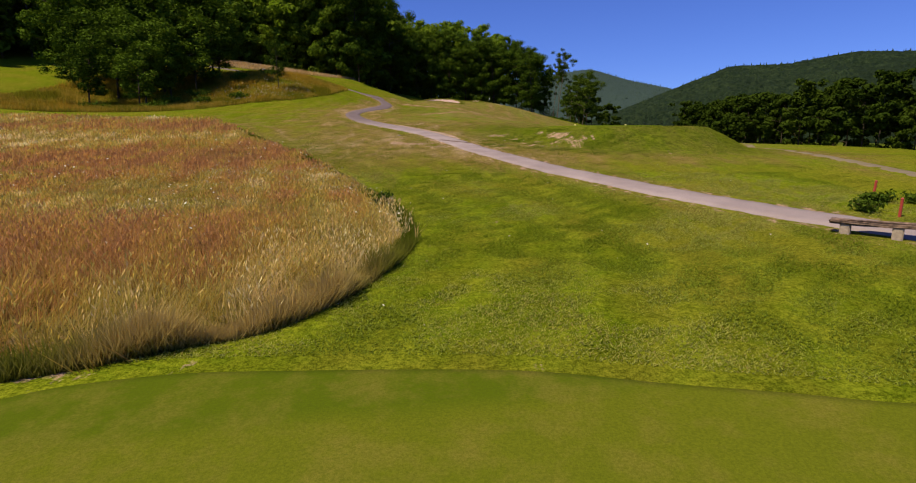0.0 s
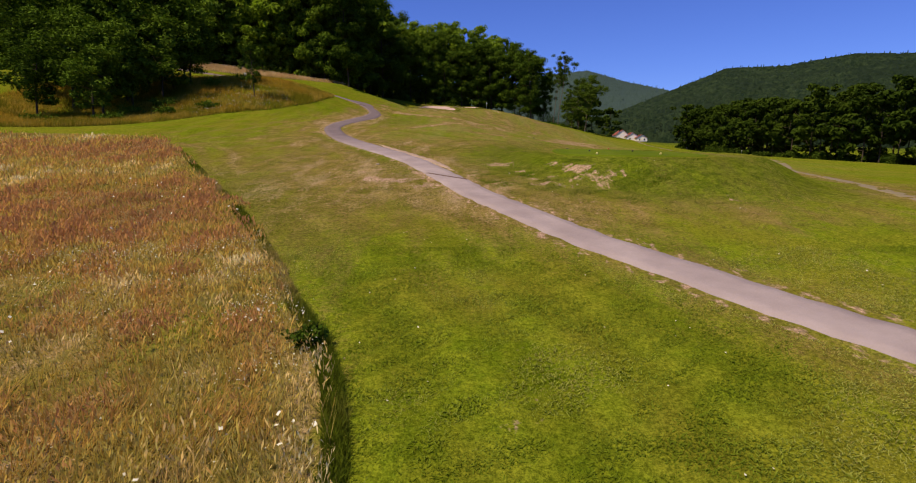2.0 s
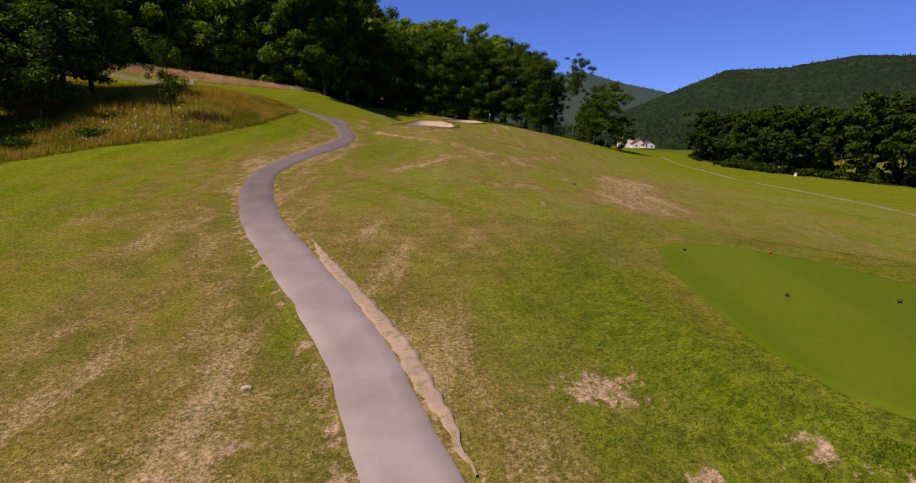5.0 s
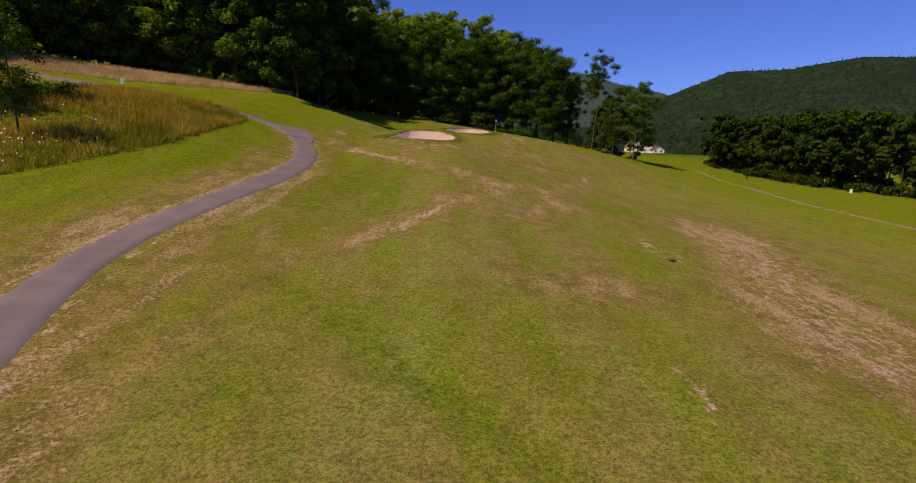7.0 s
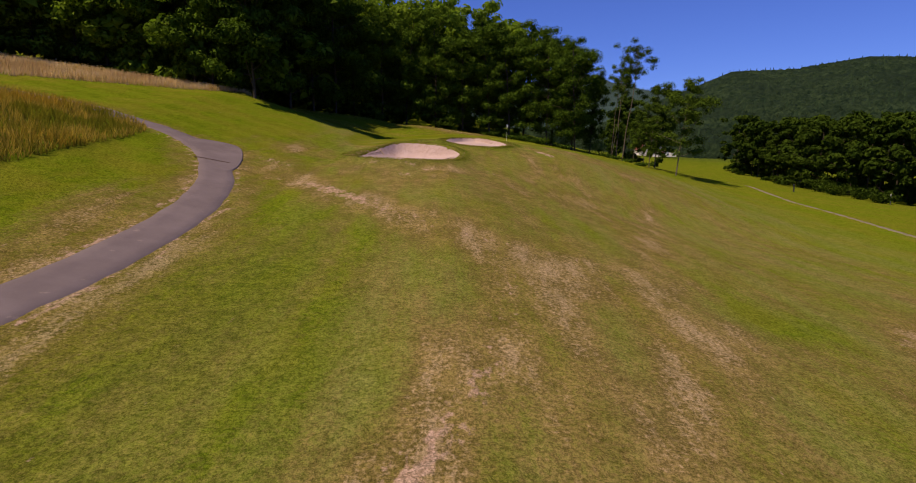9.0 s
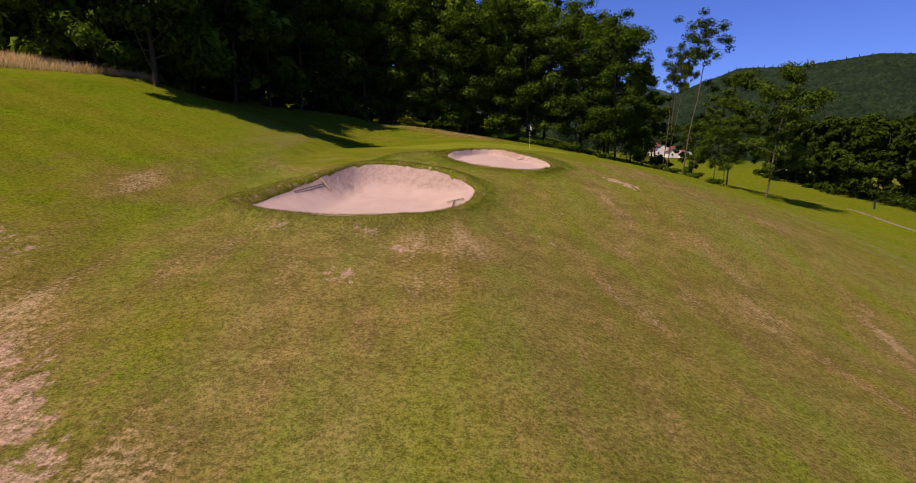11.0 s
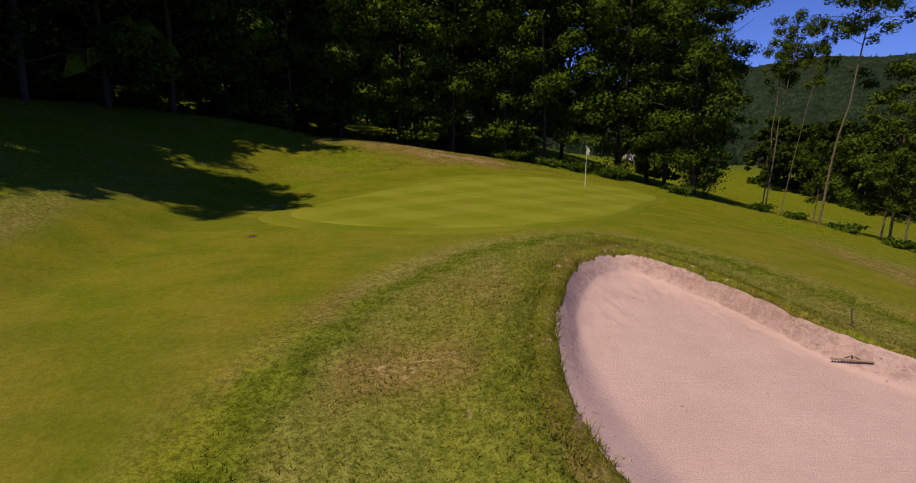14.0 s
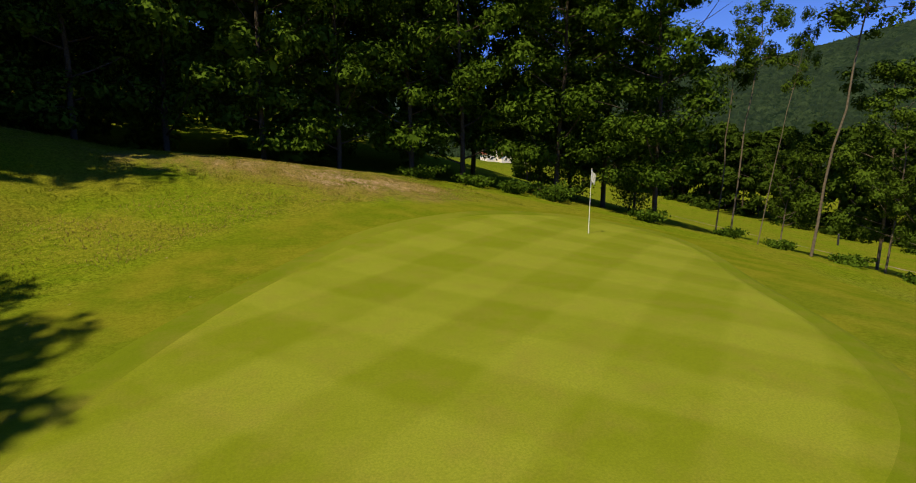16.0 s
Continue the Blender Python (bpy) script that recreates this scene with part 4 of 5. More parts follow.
def plant(kind, x, y, size=1.0, turn=None, label="", group="", name="tree", wide=1.0, seed=[0]):
    """One tree of a kind, rooted at a place: an empty with trunk and crown under it."""
    seed[0] += 1
    rnd = random.Random(seed[0] * 7919)
    z = float(height(x, y))
    base = tagged(new(name), label, "tree", group)
    base.matrix_basis = Matrix.Translation((x, y, z - 0.05)) @ Matrix.Rotation(rnd.random() * 6.28 if turn is None else radians(turn), 4, "Z") @ Matrix.Diagonal((size * wide, size * wide, size, 1))
    put("trunk", kind[0], base)
    put("crown", kind[1], base)
    return base


def canopy(name, x, y, size, material, label, seed, pointed=0.3):
    """Far woods: each crown a small ragged dome of leafy sprays."""
    rnd = np.random.RandomState(seed)
    n, m = len(x), 5
    tilt = rnd.rand(n) < pointed
    d = rnd.randn(n, m, 3)
    d[..., 2] = np.abs(d[..., 2]) + 0.15
    d /= np.linalg.norm(d, axis=2)[..., None]
    stretch = np.where(tilt[:, None], (0.16, 0.16, 0.8), (0.48, 0.48, 0.4))[:, None] * size[:, None, None]
    p = np.stack((x, y, height(x, y) + 0.25 * size), -1)[:, None] + d * stretch * (0.7 + 0.45 * rnd.rand(n, m))[..., None]
    nrm = d * 0.75 + 0.2 * rnd.randn(n, m, 3) + (0, 0, 0.75)
    e = np.cross(nrm, rnd.randn(n, m, 3))
    e /= np.linalg.norm(e, axis=2)[..., None] + 1e-9
    g = np.cross(nrm, e)
    g /= np.linalg.norm(g, axis=2)[..., None] + 1e-9
    s = (size * np.where(tilt, 0.17, 0.34))[:, None, None] * (0.6 + 0.8 * rnd.rand(n, m))[..., None]
    v = np.stack((p - e * s, p - g * s * 0.7, p + e * s, p + g * s * 0.7), 2).reshape(-1, 3)
    return tagged(put(name, mesh_of(name, v, np.arange(len(v)).reshape(-1, 4), material)), label, "woods", kind="stuff")


# ---------- land, ways, mown surfaces ----------
build_ground()
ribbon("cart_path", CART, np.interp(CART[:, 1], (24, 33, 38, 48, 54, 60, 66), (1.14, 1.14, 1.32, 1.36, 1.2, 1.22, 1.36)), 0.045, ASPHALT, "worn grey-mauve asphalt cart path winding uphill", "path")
VERGE = curve_through(((-4.55, 40.9), (-3.75, 39), (-2.5, 36.5), (-1.3, 34.1), (-0.45, 31.9), (0.2, 30.1)), 8)
ribbon("path_verge", VERGE, 0.34, 0.04, DIRT, "bare pinkish earth verge along the cart path", "verge", True)
APRON = curve_through(((-12.6, 82.3), (-10.9, 80.6), (-11.2, 83.2), (-12.6, 86.6), (-14.2, 86.9), (-15.0, 85.6)), 4, True)
lawn("path_apron", APRON, 0.05, ASPHALT, "paved widening at the bend of the cart path")
ribbon("field_track", TRACK, 0.62, 0.015, WORN, "narrow worn track of pale earth along the lower fairway", "path")
lawn("green_fringe", GREEN_EDGE, 0.026, FRINGE, "mown fringe round the putting green", 1.1)
lawn("putting_green", GREEN_EDGE, 0.034, GREEN, "putting green mown in a checker of pale bands")
lawn("tee_lawn", TEE_EDGE, 0.05, TEE, "smooth raised tee on its grassy mound")
lawn("start_tee", START_EDGE, 0.1, START, "close-mown teeing ground with a low step")
bunker(BUNKERS[0], "wide bunker of pinkish sand with a steep far face")
bunker(BUNKERS[1], "long bunker of pinkish sand beside the green")

# ---------- long grass ----------
def meadow_sort(x, y):
    """Which grass grows where in the meadow: 0 red-brown, 0.4 olive, 0.55 grey-green, 0.7 straw, 1 pale."""
    v = 0.36 + 0.75 * (clumps(x, y, 0.42, 61) - 0.5) + 0.5 * (clumps(x, y, 1.5, 62) - 0.5)
    for cx, cy, rx, ry, turn, to, k in MEADOW_DRIFTS:
        v = v + (to - v) * k * hump(x, y, cx, cy, rx, ry, turn)
    return np.clip(v + 0.55 * (clumps(x, y, 4.2, 63) - 0.5), 0.02, 0.98)


MEADOW_DRIFTS = ((-2.4, 9.4, 1.2, 2.6, 12, 0.84, 0.95), (-4.0, 6.4, 1.6, 0.7, 14, 0.72, 0.8), (-10.5, 5.0, 3.4, 1.0, 10, 0.4, 0.8), (-7.4, 9.6, 2.2, 1.6, 0, 0.1, 0.8), (-5.4, 7.6, 1.6, 0.9, 10, 0.25, 0.8), (-6.8, 13.0, 1.7, 1.1, 8, 0.92, 0.85), (-6.0, 9.2, 2.0, 1.2, 8, 0.1, 0.8),
                 (-10.0, 13.4, 1.6, 1.8, 0, 0.4, 0.9), (-10.5, 9.5, 2.5, 1.2, 0, 0.12, 0.8), (-5.2, 16.6, 2.4, 1.3, 10, 0.56, 0.9), (-2.6, 13.8, 0.9, 1.4, 15, 0.58, 0.8), (-9.5, 22.5, 4.0, 3.0, 20, 0.05, 0.95),
                 (-20, 29, 5, 2.5, 10, 0.8, 0.6), (-15, 34, 5, 4, 30, 0.1, 0.85), (-17, 20.5, 4.5, 1.8, 0, 0.1, 0.8), (-15, 16, 3.5, 1.4, 0, 0.3, 0.8), (-4.9, 11.4, 2.0, 1.5, 0, 0.14, 0.75), (-4.4, 14.6, 1.7, 1.1, -20, 0.12, 0.75))
mx, my, mr = scatter(680000, -46, -0.8, -1, 43, lambda x, y, r: inside(x + 0.7 * (clumps(x, y, 3.0, 41) - 0.5), y + 0.7 * (clumps(x, y, 3.4, 42) - 0.5), MEADOW_EDGE) & (r.rand(len(x)) < np.clip(1.2 - np.hypot(x + 1, y - 9) / 38, 0.2, 1)), 11)
far = np.hypot(mx, my - 6)
rim_ = line_distance(mx, my, MEADOW_EDGE)
mx, my, far, rim_ = mx[rim_ > 0.12], my[rim_ > 0.12], far[rim_ > 0.12], smooth(0.0, 0.9, rim_[rim_ > 0.12])
low_ = (1 - 0.66 * smooth(9.5, 14.5, my)) * (1 - (1 - rim_) * (0.25 + 0.55 * smooth(9, 13, my)))
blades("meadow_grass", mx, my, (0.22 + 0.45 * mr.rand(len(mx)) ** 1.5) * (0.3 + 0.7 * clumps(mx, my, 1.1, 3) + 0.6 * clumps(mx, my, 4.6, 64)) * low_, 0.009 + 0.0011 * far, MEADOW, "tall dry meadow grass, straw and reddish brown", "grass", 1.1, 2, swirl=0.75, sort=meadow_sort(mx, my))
px_, py_, pr = scatter(330000, -38, -0.9, 0, 41, lambda x, y, r: inside(x + 0.5 * (clumps(x, y, 3.0, 41) - 0.5), y + 0.5 * (clumps(x, y, 3.4, 42) - 0.5), MEADOW_EDGE) & (r.rand(len(x)) < np.clip(1.15 - np.hypot(x + 1, y - 9) / 36, 0.15, 1) * np.clip(2.4 * clumps(x, y, 0.9, 31) - 0.35, 0.1, 1)), 16)
sx, sy, sr = scatter(26000, -18, -0.9, 1, 24, lambda x, y, r: inside(x, y, MEADOW_EDGE) & (r.rand(len(x)) < 0.35), 43)
blades("meadow_stems", sx, sy, (0.5 + 0.4 * sr.rand(len(sx))) * (1 - 0.62 * smooth(9.5, 14.5, sy)), np.full(len(sx), 0.01), PLUME, "long single stems standing over the meadow", "grass", 0.45, 44, sort=meadow_sort(sx, sy))
seed_heads("meadow_seed_heads", px_, py_, 0.26 * (1 - 0.66 * smooth(9.5, 14.5, py_)), 0.72 * (1 - 0.66 * smooth(9.5, 14.5, py_)), 0.013 + 0.0011 * np.hypot(px_, py_ - 6), PLUME, "feathery seed heads over the meadow, pale straw to russet", 8, meadow_sort(px_, py_))
er = np.random.RandomState(17)
fr_ = MEADOW_EDGE[(MEADOW_EDGE[:, 0] > -24) & (MEADOW_EDGE[:, 1] < 38)]
k = er.randint(0, len(fr_) - 1, 70000)
w = er.rand(len(k))[:, None]
e_ = fr_[k] * (1 - w) + fr_[k + 1] * w
n_ = (fr_[k + 1] - fr_[k])[:, ::-1] * (-1, 1)
n_ /= np.linalg.norm(n_, axis=1)[:, None]
e_ = e_ + n_ * (0.3 * er.rand(len(k)) - 0.17)[:, None]
ex, ey = e_[:, 0], e_[:, 1]
blades("meadow_skirt", ex, ey, (0.08 + 0.3 * er.rand(len(ex)) ** 1.5) * (0.3 + 1.4 * clumps(ex, ey, 3.5, 45)) * (1 - 0.62 * smooth(8.5, 12, ey)), np.full(len(ex), 0.017), SKIRT, "green undergrowth along the meadow's edge", "grass", 0.9, 9)
kx, ky, kr = scatter(130000, -46, -15, 46, 92, lambda x, y, r: inside(x, y, KNOLL_EDGE), 12)
blades("knoll_grass", kx, ky, (0.3 + 0.35 * kr.rand(len(kx))) * (0.6 + 0.8 * clumps(kx, ky, 0.8, 4)), np.full(len(kx), 0.045), KNOLL, "long uncut grass on the knoll, olive and straw", "grass", 0.7, 3)
sx, sy, sr = scatter(60000, -80, -20, 98, 120, lambda x, y, r: inside(x, y, STRIP_EDGE), 13)
blades("strip_grass", sx, sy, 0.3 + 0.4 * sr.rand(len(sx)), np.full(len(sx), 0.07), STRIP, "pinkish tall grass strip under the wood", "grass", 0.7, 4)


def open_turf(x, y, r):
    """Turf that is neither paved, sanded, mown close nor under long grass."""
    k = (line_distance(x, y, CART[::3]) > 0.95) & ~inside(x, y, MEADOW_EDGE)
    for edge in (TEE_EDGE, START_EDGE, GREEN_EDGE):
        c = edge.mean(0)
        k &= ~inside(x, y, c + (edge - c) * 1.14)
    for b in BUNKERS:
        k &= bunker_r(x, y, b) > 1.0
    return k


def flowers(name, x, y, low, high, size, material, label, seed):
    """Small flower heads: a flat four-petal star each, held at the height of the grass."""
    rnd = np.random.RandomState(seed)
    n = len(x)
    c = np.stack((x, y, height(x, y) + low + (high - low) * rnd.rand(n)), -1)
    a = rnd.rand(n) * 6.28
    s = size * (0.5 + rnd.rand(n))
    tilt = 0.4 * rnd.randn(n, 2)
    v = []
    for k in range(4):
        dx, dy = np.cos(a + k * 1.571) * s, np.sin(a + k * 1.571) * s
        v.append(c + np.stack((dx, dy, dx * tilt[:, 0] + dy * tilt[:, 1]), -1))
    me = mesh_of(name, np.stack(v, 1).reshape(-1, 3), np.arange(n * 4).reshape(-1, 4), material)
    return tagged(put(name, me), label, "flowers", kind="stuff")


PALE_FLOWER = plain("pale_flower", (0.62, 0.6, 0.48), 0.8, 30, 0.2)
BEDSTRAW = plain("bedstraw_blossom", (0.46, 0.46, 0.33), 0.9, 30, 0.25, 0.02)
fx, fy, fr = scatter(90000, -16, -1, 8, 26, lambda x, y, r: inside(x, y, MEADOW_EDGE) & (r.rand(len(x)) < (0.75 * hump(x, y, -6.6, 18.2, 2.4, 0.9, 12) + 0.7 * hump(x, y, -2.9, 14.3, 0.6, 1.5, 15) + 0.25 * hump(x, y, -5.0, 16.2, 2.0, 1.0)) * (clumps(x, y, 2.3, 21) > 0.42)), 22)
flowers("meadow_flowers", fx, fy, 0.12, 0.3, 0.011, BEDSTRAW, "drifts of tiny greyish white bedstraw blossom", 23)
fx, fy, fr = scatter(700, -14, -1, 9, 26, lambda x, y, r: inside(x, y, MEADOW_EDGE) & (clumps(x, y, 1.3, 21) > 0.55), 28)
flowers("meadow_umbels", fx, fy, 0.2, 0.42, 0.024, PALE_FLOWER, "white wild carrot heads over the low meadow", 29)
fx, fy, fr = scatter(5000, -32, -17, 55, 82, lambda x, y, r: inside(x, y, KNOLL_EDGE) & (r.rand(len(x)) < np.exp(-0.5 * (((y - 64) / 4) ** 2 + ((x + 22) / 3) ** 2))), 24)
flowers("knoll_flowers", fx, fy, 0.3, 0.6, 0.035, PALE_FLOWER, "white ox-eye daisies in the knoll grass", 25)
fx, fy, fr = scatter(300, -20, 10, 6, 30, lambda x, y, r: open_turf(x, y, r), 26)
flowers("lawn_flowers", fx, fy, 0.02, 0.04, 0.014, PALE_FLOWER, "scattered clover heads in the turf", 27)


tx, ty, tr = scatter(330000, -9, 13, 4, 44, lambda x, y, r: open_turf(x, y, r) & (r.rand(len(x)) < 0.25 + 0.75 * clumps(x, y, 1.7, 8)), 14)
blades("rough_grass", tx, ty, 0.018 + 0.026 * tr.rand(len(tx)), np.full(len(tx), 0.016), TUFT, "short rough turf blades round the lower tee", "grass", 2.2, 5, -0.005)
tx, ty, tr = scatter(560000, -10, 8, 85.5, 110.5, lambda x, y, r: open_turf(x, y, r) & (r.rand(len(x)) < 0.1 * inside(x, y, ROUGH) + (0.45 + 0.9 * clumps(x, y, 3.1, 75)) * np.exp(-((np.minimum(bunker_r(x, y, BUNKERS[0]), bunker_r(x, y, BUNKERS[1])) - 1.06) / 0.15) ** 2)), 15)
near_rim = np.exp(-((np.minimum(bunker_r(tx, ty, BUNKERS[0]), bunker_r(tx, ty, BUNKERS[1])) - 1.0) / 0.05) ** 2)
blades("bunker_grass", tx, ty, (0.025 + 0.04 * tr.rand(len(tx))) * (0.6 + 0.7 * clumps(tx, ty, 4.0, 76)) * (1 + 0.8 * near_rim), np.full(len(tx), 0.015), RIM, "shaggy rough grass hanging over the bunkers' rims", "grass", 1.3, 6, 0.02)

tx, ty, tr = scatter(190000, -22, 8, 108, 137, lambda x, y, r: open_turf(x, y, r) & ~inside(x, y, SURROUND) & (r.rand(len(x)) < (0.25 + 0.8 * clumps(x, y, 2.2, 71)) * smooth(112, 120, y - 0.25 * x)), 72)
blades("bank_grass", tx, ty, (0.02 + 0.05 * tr.rand(len(tx))) * (0.6 + 0.8 * clumps(tx, ty, 2.9, 73)), np.full(len(tx), 0.024), BANK, "coarse tufted grass on the bank behind the green", "grass", 1.8, 74, -0.004)
tx, ty, tr = scatter(260000, -4, 11.5, 4.6, 19, lambda x, y, r: open_turf(x, y, r) & (r.rand(len(x)) < np.clip(1.3 - (y - 5) / 14, 0, 1) * (0.45 + 0.8 * clumps(x, y, 3.5, 51))), 52)
blades("clover_turf", tx, ty, 0.018 + 0.022 * tr.rand(len(tx)), np.full(len(tx), 0.024), CLOVER, "clover and short grass of the lower lawn", "grass", 2.6, 53, -0.004)
tx, ty, tr = scatter(170000, -0.5, 11, 22.5, 32, lambda x, y, r: open_turf(x, y, r) & (r.rand(len(x)) < 1.8 * (clumps(x, y, 2.6, 18) - 0.3) * hump(x, y, 5.0, 27.6, 2.4, 1.9, -15)) & (sum(a * hump(x, y, cx, cy, rx, ry, turn) for cx, cy, rx, ry, turn, a in BARE_MOUND) < 0.3), 19)
blades("mound_weeds", tx, ty, 0.025 + 0.1 * tr.rand(len(tx)) * clumps(tx, ty, 3.0, 20), np.full(len(tx), 0.016), WEED, "lush green weeds on the front of the tee mound", "grass", 1.2, 12, -0.005)

# ---------- woods ----------
BROAD = [tree_meshes(20 + i, 17.0, 4.6, 0.07, 9000, 0.34, BARK, LEAF_SUNLIT, 28) for i in range(4)]
BACK = [tree_meshes(25 + i, 17.0, 4.8, 0.07, 1500, 0.8, BARK, LEAF_SUNLIT, 12) for i in range(3)]
SHADE = tree_meshes(29, 18.0, 5.0, 0.05, 22000, 0.36, BARK, LEAF, 30)
FINE = [tree_meshes(30 + i, 17.0, 4.6, 0.05, 15000, 0.21, BARK, LEAF, 26) for i in range(4)]
DEEP = [tree_meshes(40 + i, 18.0, 5.2, 0.04, 800, 0.98, BARK, LEAF_SUNLIT, 11) for i in range(4)]
CLOSE = [tree_meshes(45 + i, 18.0, 5.2, 0.04, 4000, 0.54, BARK, LEAF_SUNLIT, 20) for i in range(2)]
FIELD = [tree_meshes(60 + i, 15.0, 5.2, 0.03, 1750, 0.8, BARK, LEAF_FAR, 9) for i in range(3)]
LONE = tree_meshes(84, 8.5, 2.1, 0.3, 4200, 0.16, BARK, LEAF, 18)
YOUNG = [tree_meshes(80 + i, 8.5, 2.8, 0.22, 5600, 0.22, BARK, LEAF, 20) for i in range(3)]

EDGE = curve_through(((-170, 18), (-110, 44), (-82, 60), (-67, 75), (-61.5, 94), (-56, 109), (-42, 116), (-31, 114.5), (-26, 113.5), (-25, 121.5), (-19.5, 130), (-12.5, 137.5), (-3, 139.5), (6, 139.5), (12.5, 139.5)), 10)
step_at = np.concatenate(([0], np.cumsum(np.linalg.norm(np.diff(EDGE, axis=0), axis=1))))
ahead = np.gradient(EDGE, axis=0)
ahead /= np.linalg.norm(ahead, axis=1)[:, None]
rows = random.Random(5)
for d in np.arange(0, step_at[-1], 3.9):
    px, py = np.interp(d, step_at, EDGE[:, 0]), np.interp(d, step_at, EDGE[:, 1])
    s = rows.uniform(1.1, 1.3) if px < -16 else rows.uniform(0.95, 1.15)
    plant(rows.choice(FINE if px > -25 else BROAD if px > -64 else BACK), px + rows.uniform(-1, 1), py + rows.uniform(-1, 1.5), s, label="tall broadleaf tree at the wood's edge, dark green", group="trees of the wood's edge")


plant(SHADE, -19.6, 110.0, 1.1, wide=0.92, label="tall broadleaf tree jutting from the wood's edge, dark green", group="trees of the wood's edge")


plant(SHADE, -24.5, 112.0, 1.05, 140, wide=0.9, label="tall broadleaf tree jutting from the wood's edge, dark green", group="trees of the wood's edge")


def deep_woods():
    """The wood behind its edge: crowns too many to count, joined."""
    shapes = []
    for _, crown in DEEP + CLOSE:
        co = np.empty(len(crown.vertices) * 3, np.float32)
        crown.vertices.foreach_get("co", co)
        shapes.append(co.reshape(-1, 3))
    out = []
    for back in (5.5, 11, 18, 27, 38, 52, 70, 92):
        for d in np.arange(0, step_at[-1], 4.5 + back * 0.06):
            px, py, dx, dy = (np.interp(d, step_at, c) for c in (EDGE[:, 0], EDGE[:, 1], ahead[:, 0], ahead[:, 1]))
            x, y = px - dy * back + rows.uniform(-2, 2), py + dx * back + rows.uniform(-2, 2)
            a, s = rows.random() * 6.28, rows.uniform(1.0, 1.35) * (0.9 if x > 0 else 1.2 if x < -25 and 100 < y < 140 else 1.12 if back < 20 and x < -20 else 1.0)
            c = shapes[rows.randrange(4) if back > 12 or x < -42 else 4 + rows.randrange(2)]
            v = np.stack((c[:, 0] * math.cos(a) - c[:, 1] * math.sin(a), c[:, 0] * math.sin(a) + c[:, 1] * math.cos(a), c[:, 2]), -1) * s
            out.append(v + (x, y, float(height(x, y)) - 0.3))
    v = np.concatenate(out)
    me = mesh_of("hillside_woods", v, np.arange(len(v)).reshape(-1, 4), LEAF_SUNLIT)
    return tagged(put("hillside_woods", me), "dense broadleaf wood climbing the hillside", "woods", kind="stuff")


deep_woods()

PARK = [tree_meshes(120 + i, 16.0, 4.2, 0.12, 16000, 0.205, BARK, LEAF, 26) for i in range(2)]
TALL = [tree_meshes(130 + i, 15.0, 1.9, 0.72, 3400, 0.15, BIRCH, LEAF_LIGHT, 12, 0.2, 1.1, 0.36) for i in range(3)]
ROUND = [tree_meshes(140 + i, 11.0, 3.3, 0.2, 9000, 0.17, BIRCH, LEAF_LIGHT, 20, 0.1, 1.3, 0.7) for i in range(2)]
for kind, x, y, s, w, lean, label in ((PARK[0], 17.8, 132.4, 0.95, 1.0, 0, "large broadleaf tree beside the green"), (PARK[1], 18.7, 138.2, 1.0, 1.1, 0, "large broadleaf tree beside the green"),
                                      (PARK[1], 16.4, 142.5, 1.1, 1.1, 0, "large broadleaf tree beside the green"), (PARK[0], 12.0, 144.5, 1.15, 1.1, 0, "large broadleaf tree beside the green"), (PARK[0], 20.0, 144.0, 1.0, 1.1, 0, "large broadleaf tree beside the green"), (PARK[0], 14.6, 137.6, 1.05, 1.0, 0, "large broadleaf tree beside the green"), (PARK[1], 21.6, 138.6, 0.75, 0.8, 3, "broadleaf tree on the shoulder by the green"),
                                      (TALL[0], 24.3, 134.0, 0.85, 1.0, 4, "thin pale trunk with a small high crown"), (TALL[1], 22.8, 131.6, 0.92, 1.0, 5, "thin pale trunk with a small high crown"),
                                      (TALL[2], 22.2, 129.3, 0.82, 0.6, 9, "leaning half-dead tree with few leaves"), (ROUND[0], 25.7, 130.6, 0.62, 0.9, 3, "small bushy tree on the shoulder"),
                                      (TALL[0], 22.9, 126.8, 1.05, 1.2, 4, "tall pale-trunked tree with an open crown"), (ROUND[1], 24.9, 124.5, 0.72, 0.9, 4, "round-crowned small tree on the shoulder"),
                                      (ROUND[0], 25.3, 123.4, 0.6, 1.0, 2, "round-crowned small tree on the shoulder"), (ROUND[1], 27.1, 126.1, 0.98, 1.0, 0, "broad round-crowned tree on the shoulder"),
                                      (ROUND[0], 27.2, 119.5, 1.05, 0.95, 5, "full-crowned birch with a pale leaning trunk")):
    t = plant(kind, x, y, s, label=label, group="trees beside the green", wide=w)
    t.matrix_basis = Matrix.Translation((x, y, float(height(x, y)) - 0.05)) @ Matrix.Rotation(radians(lean), 4, "Y") @ Matrix.Translation((-x, -y, -float(height(x, y)) + 0.05)) @ t.matrix_basis

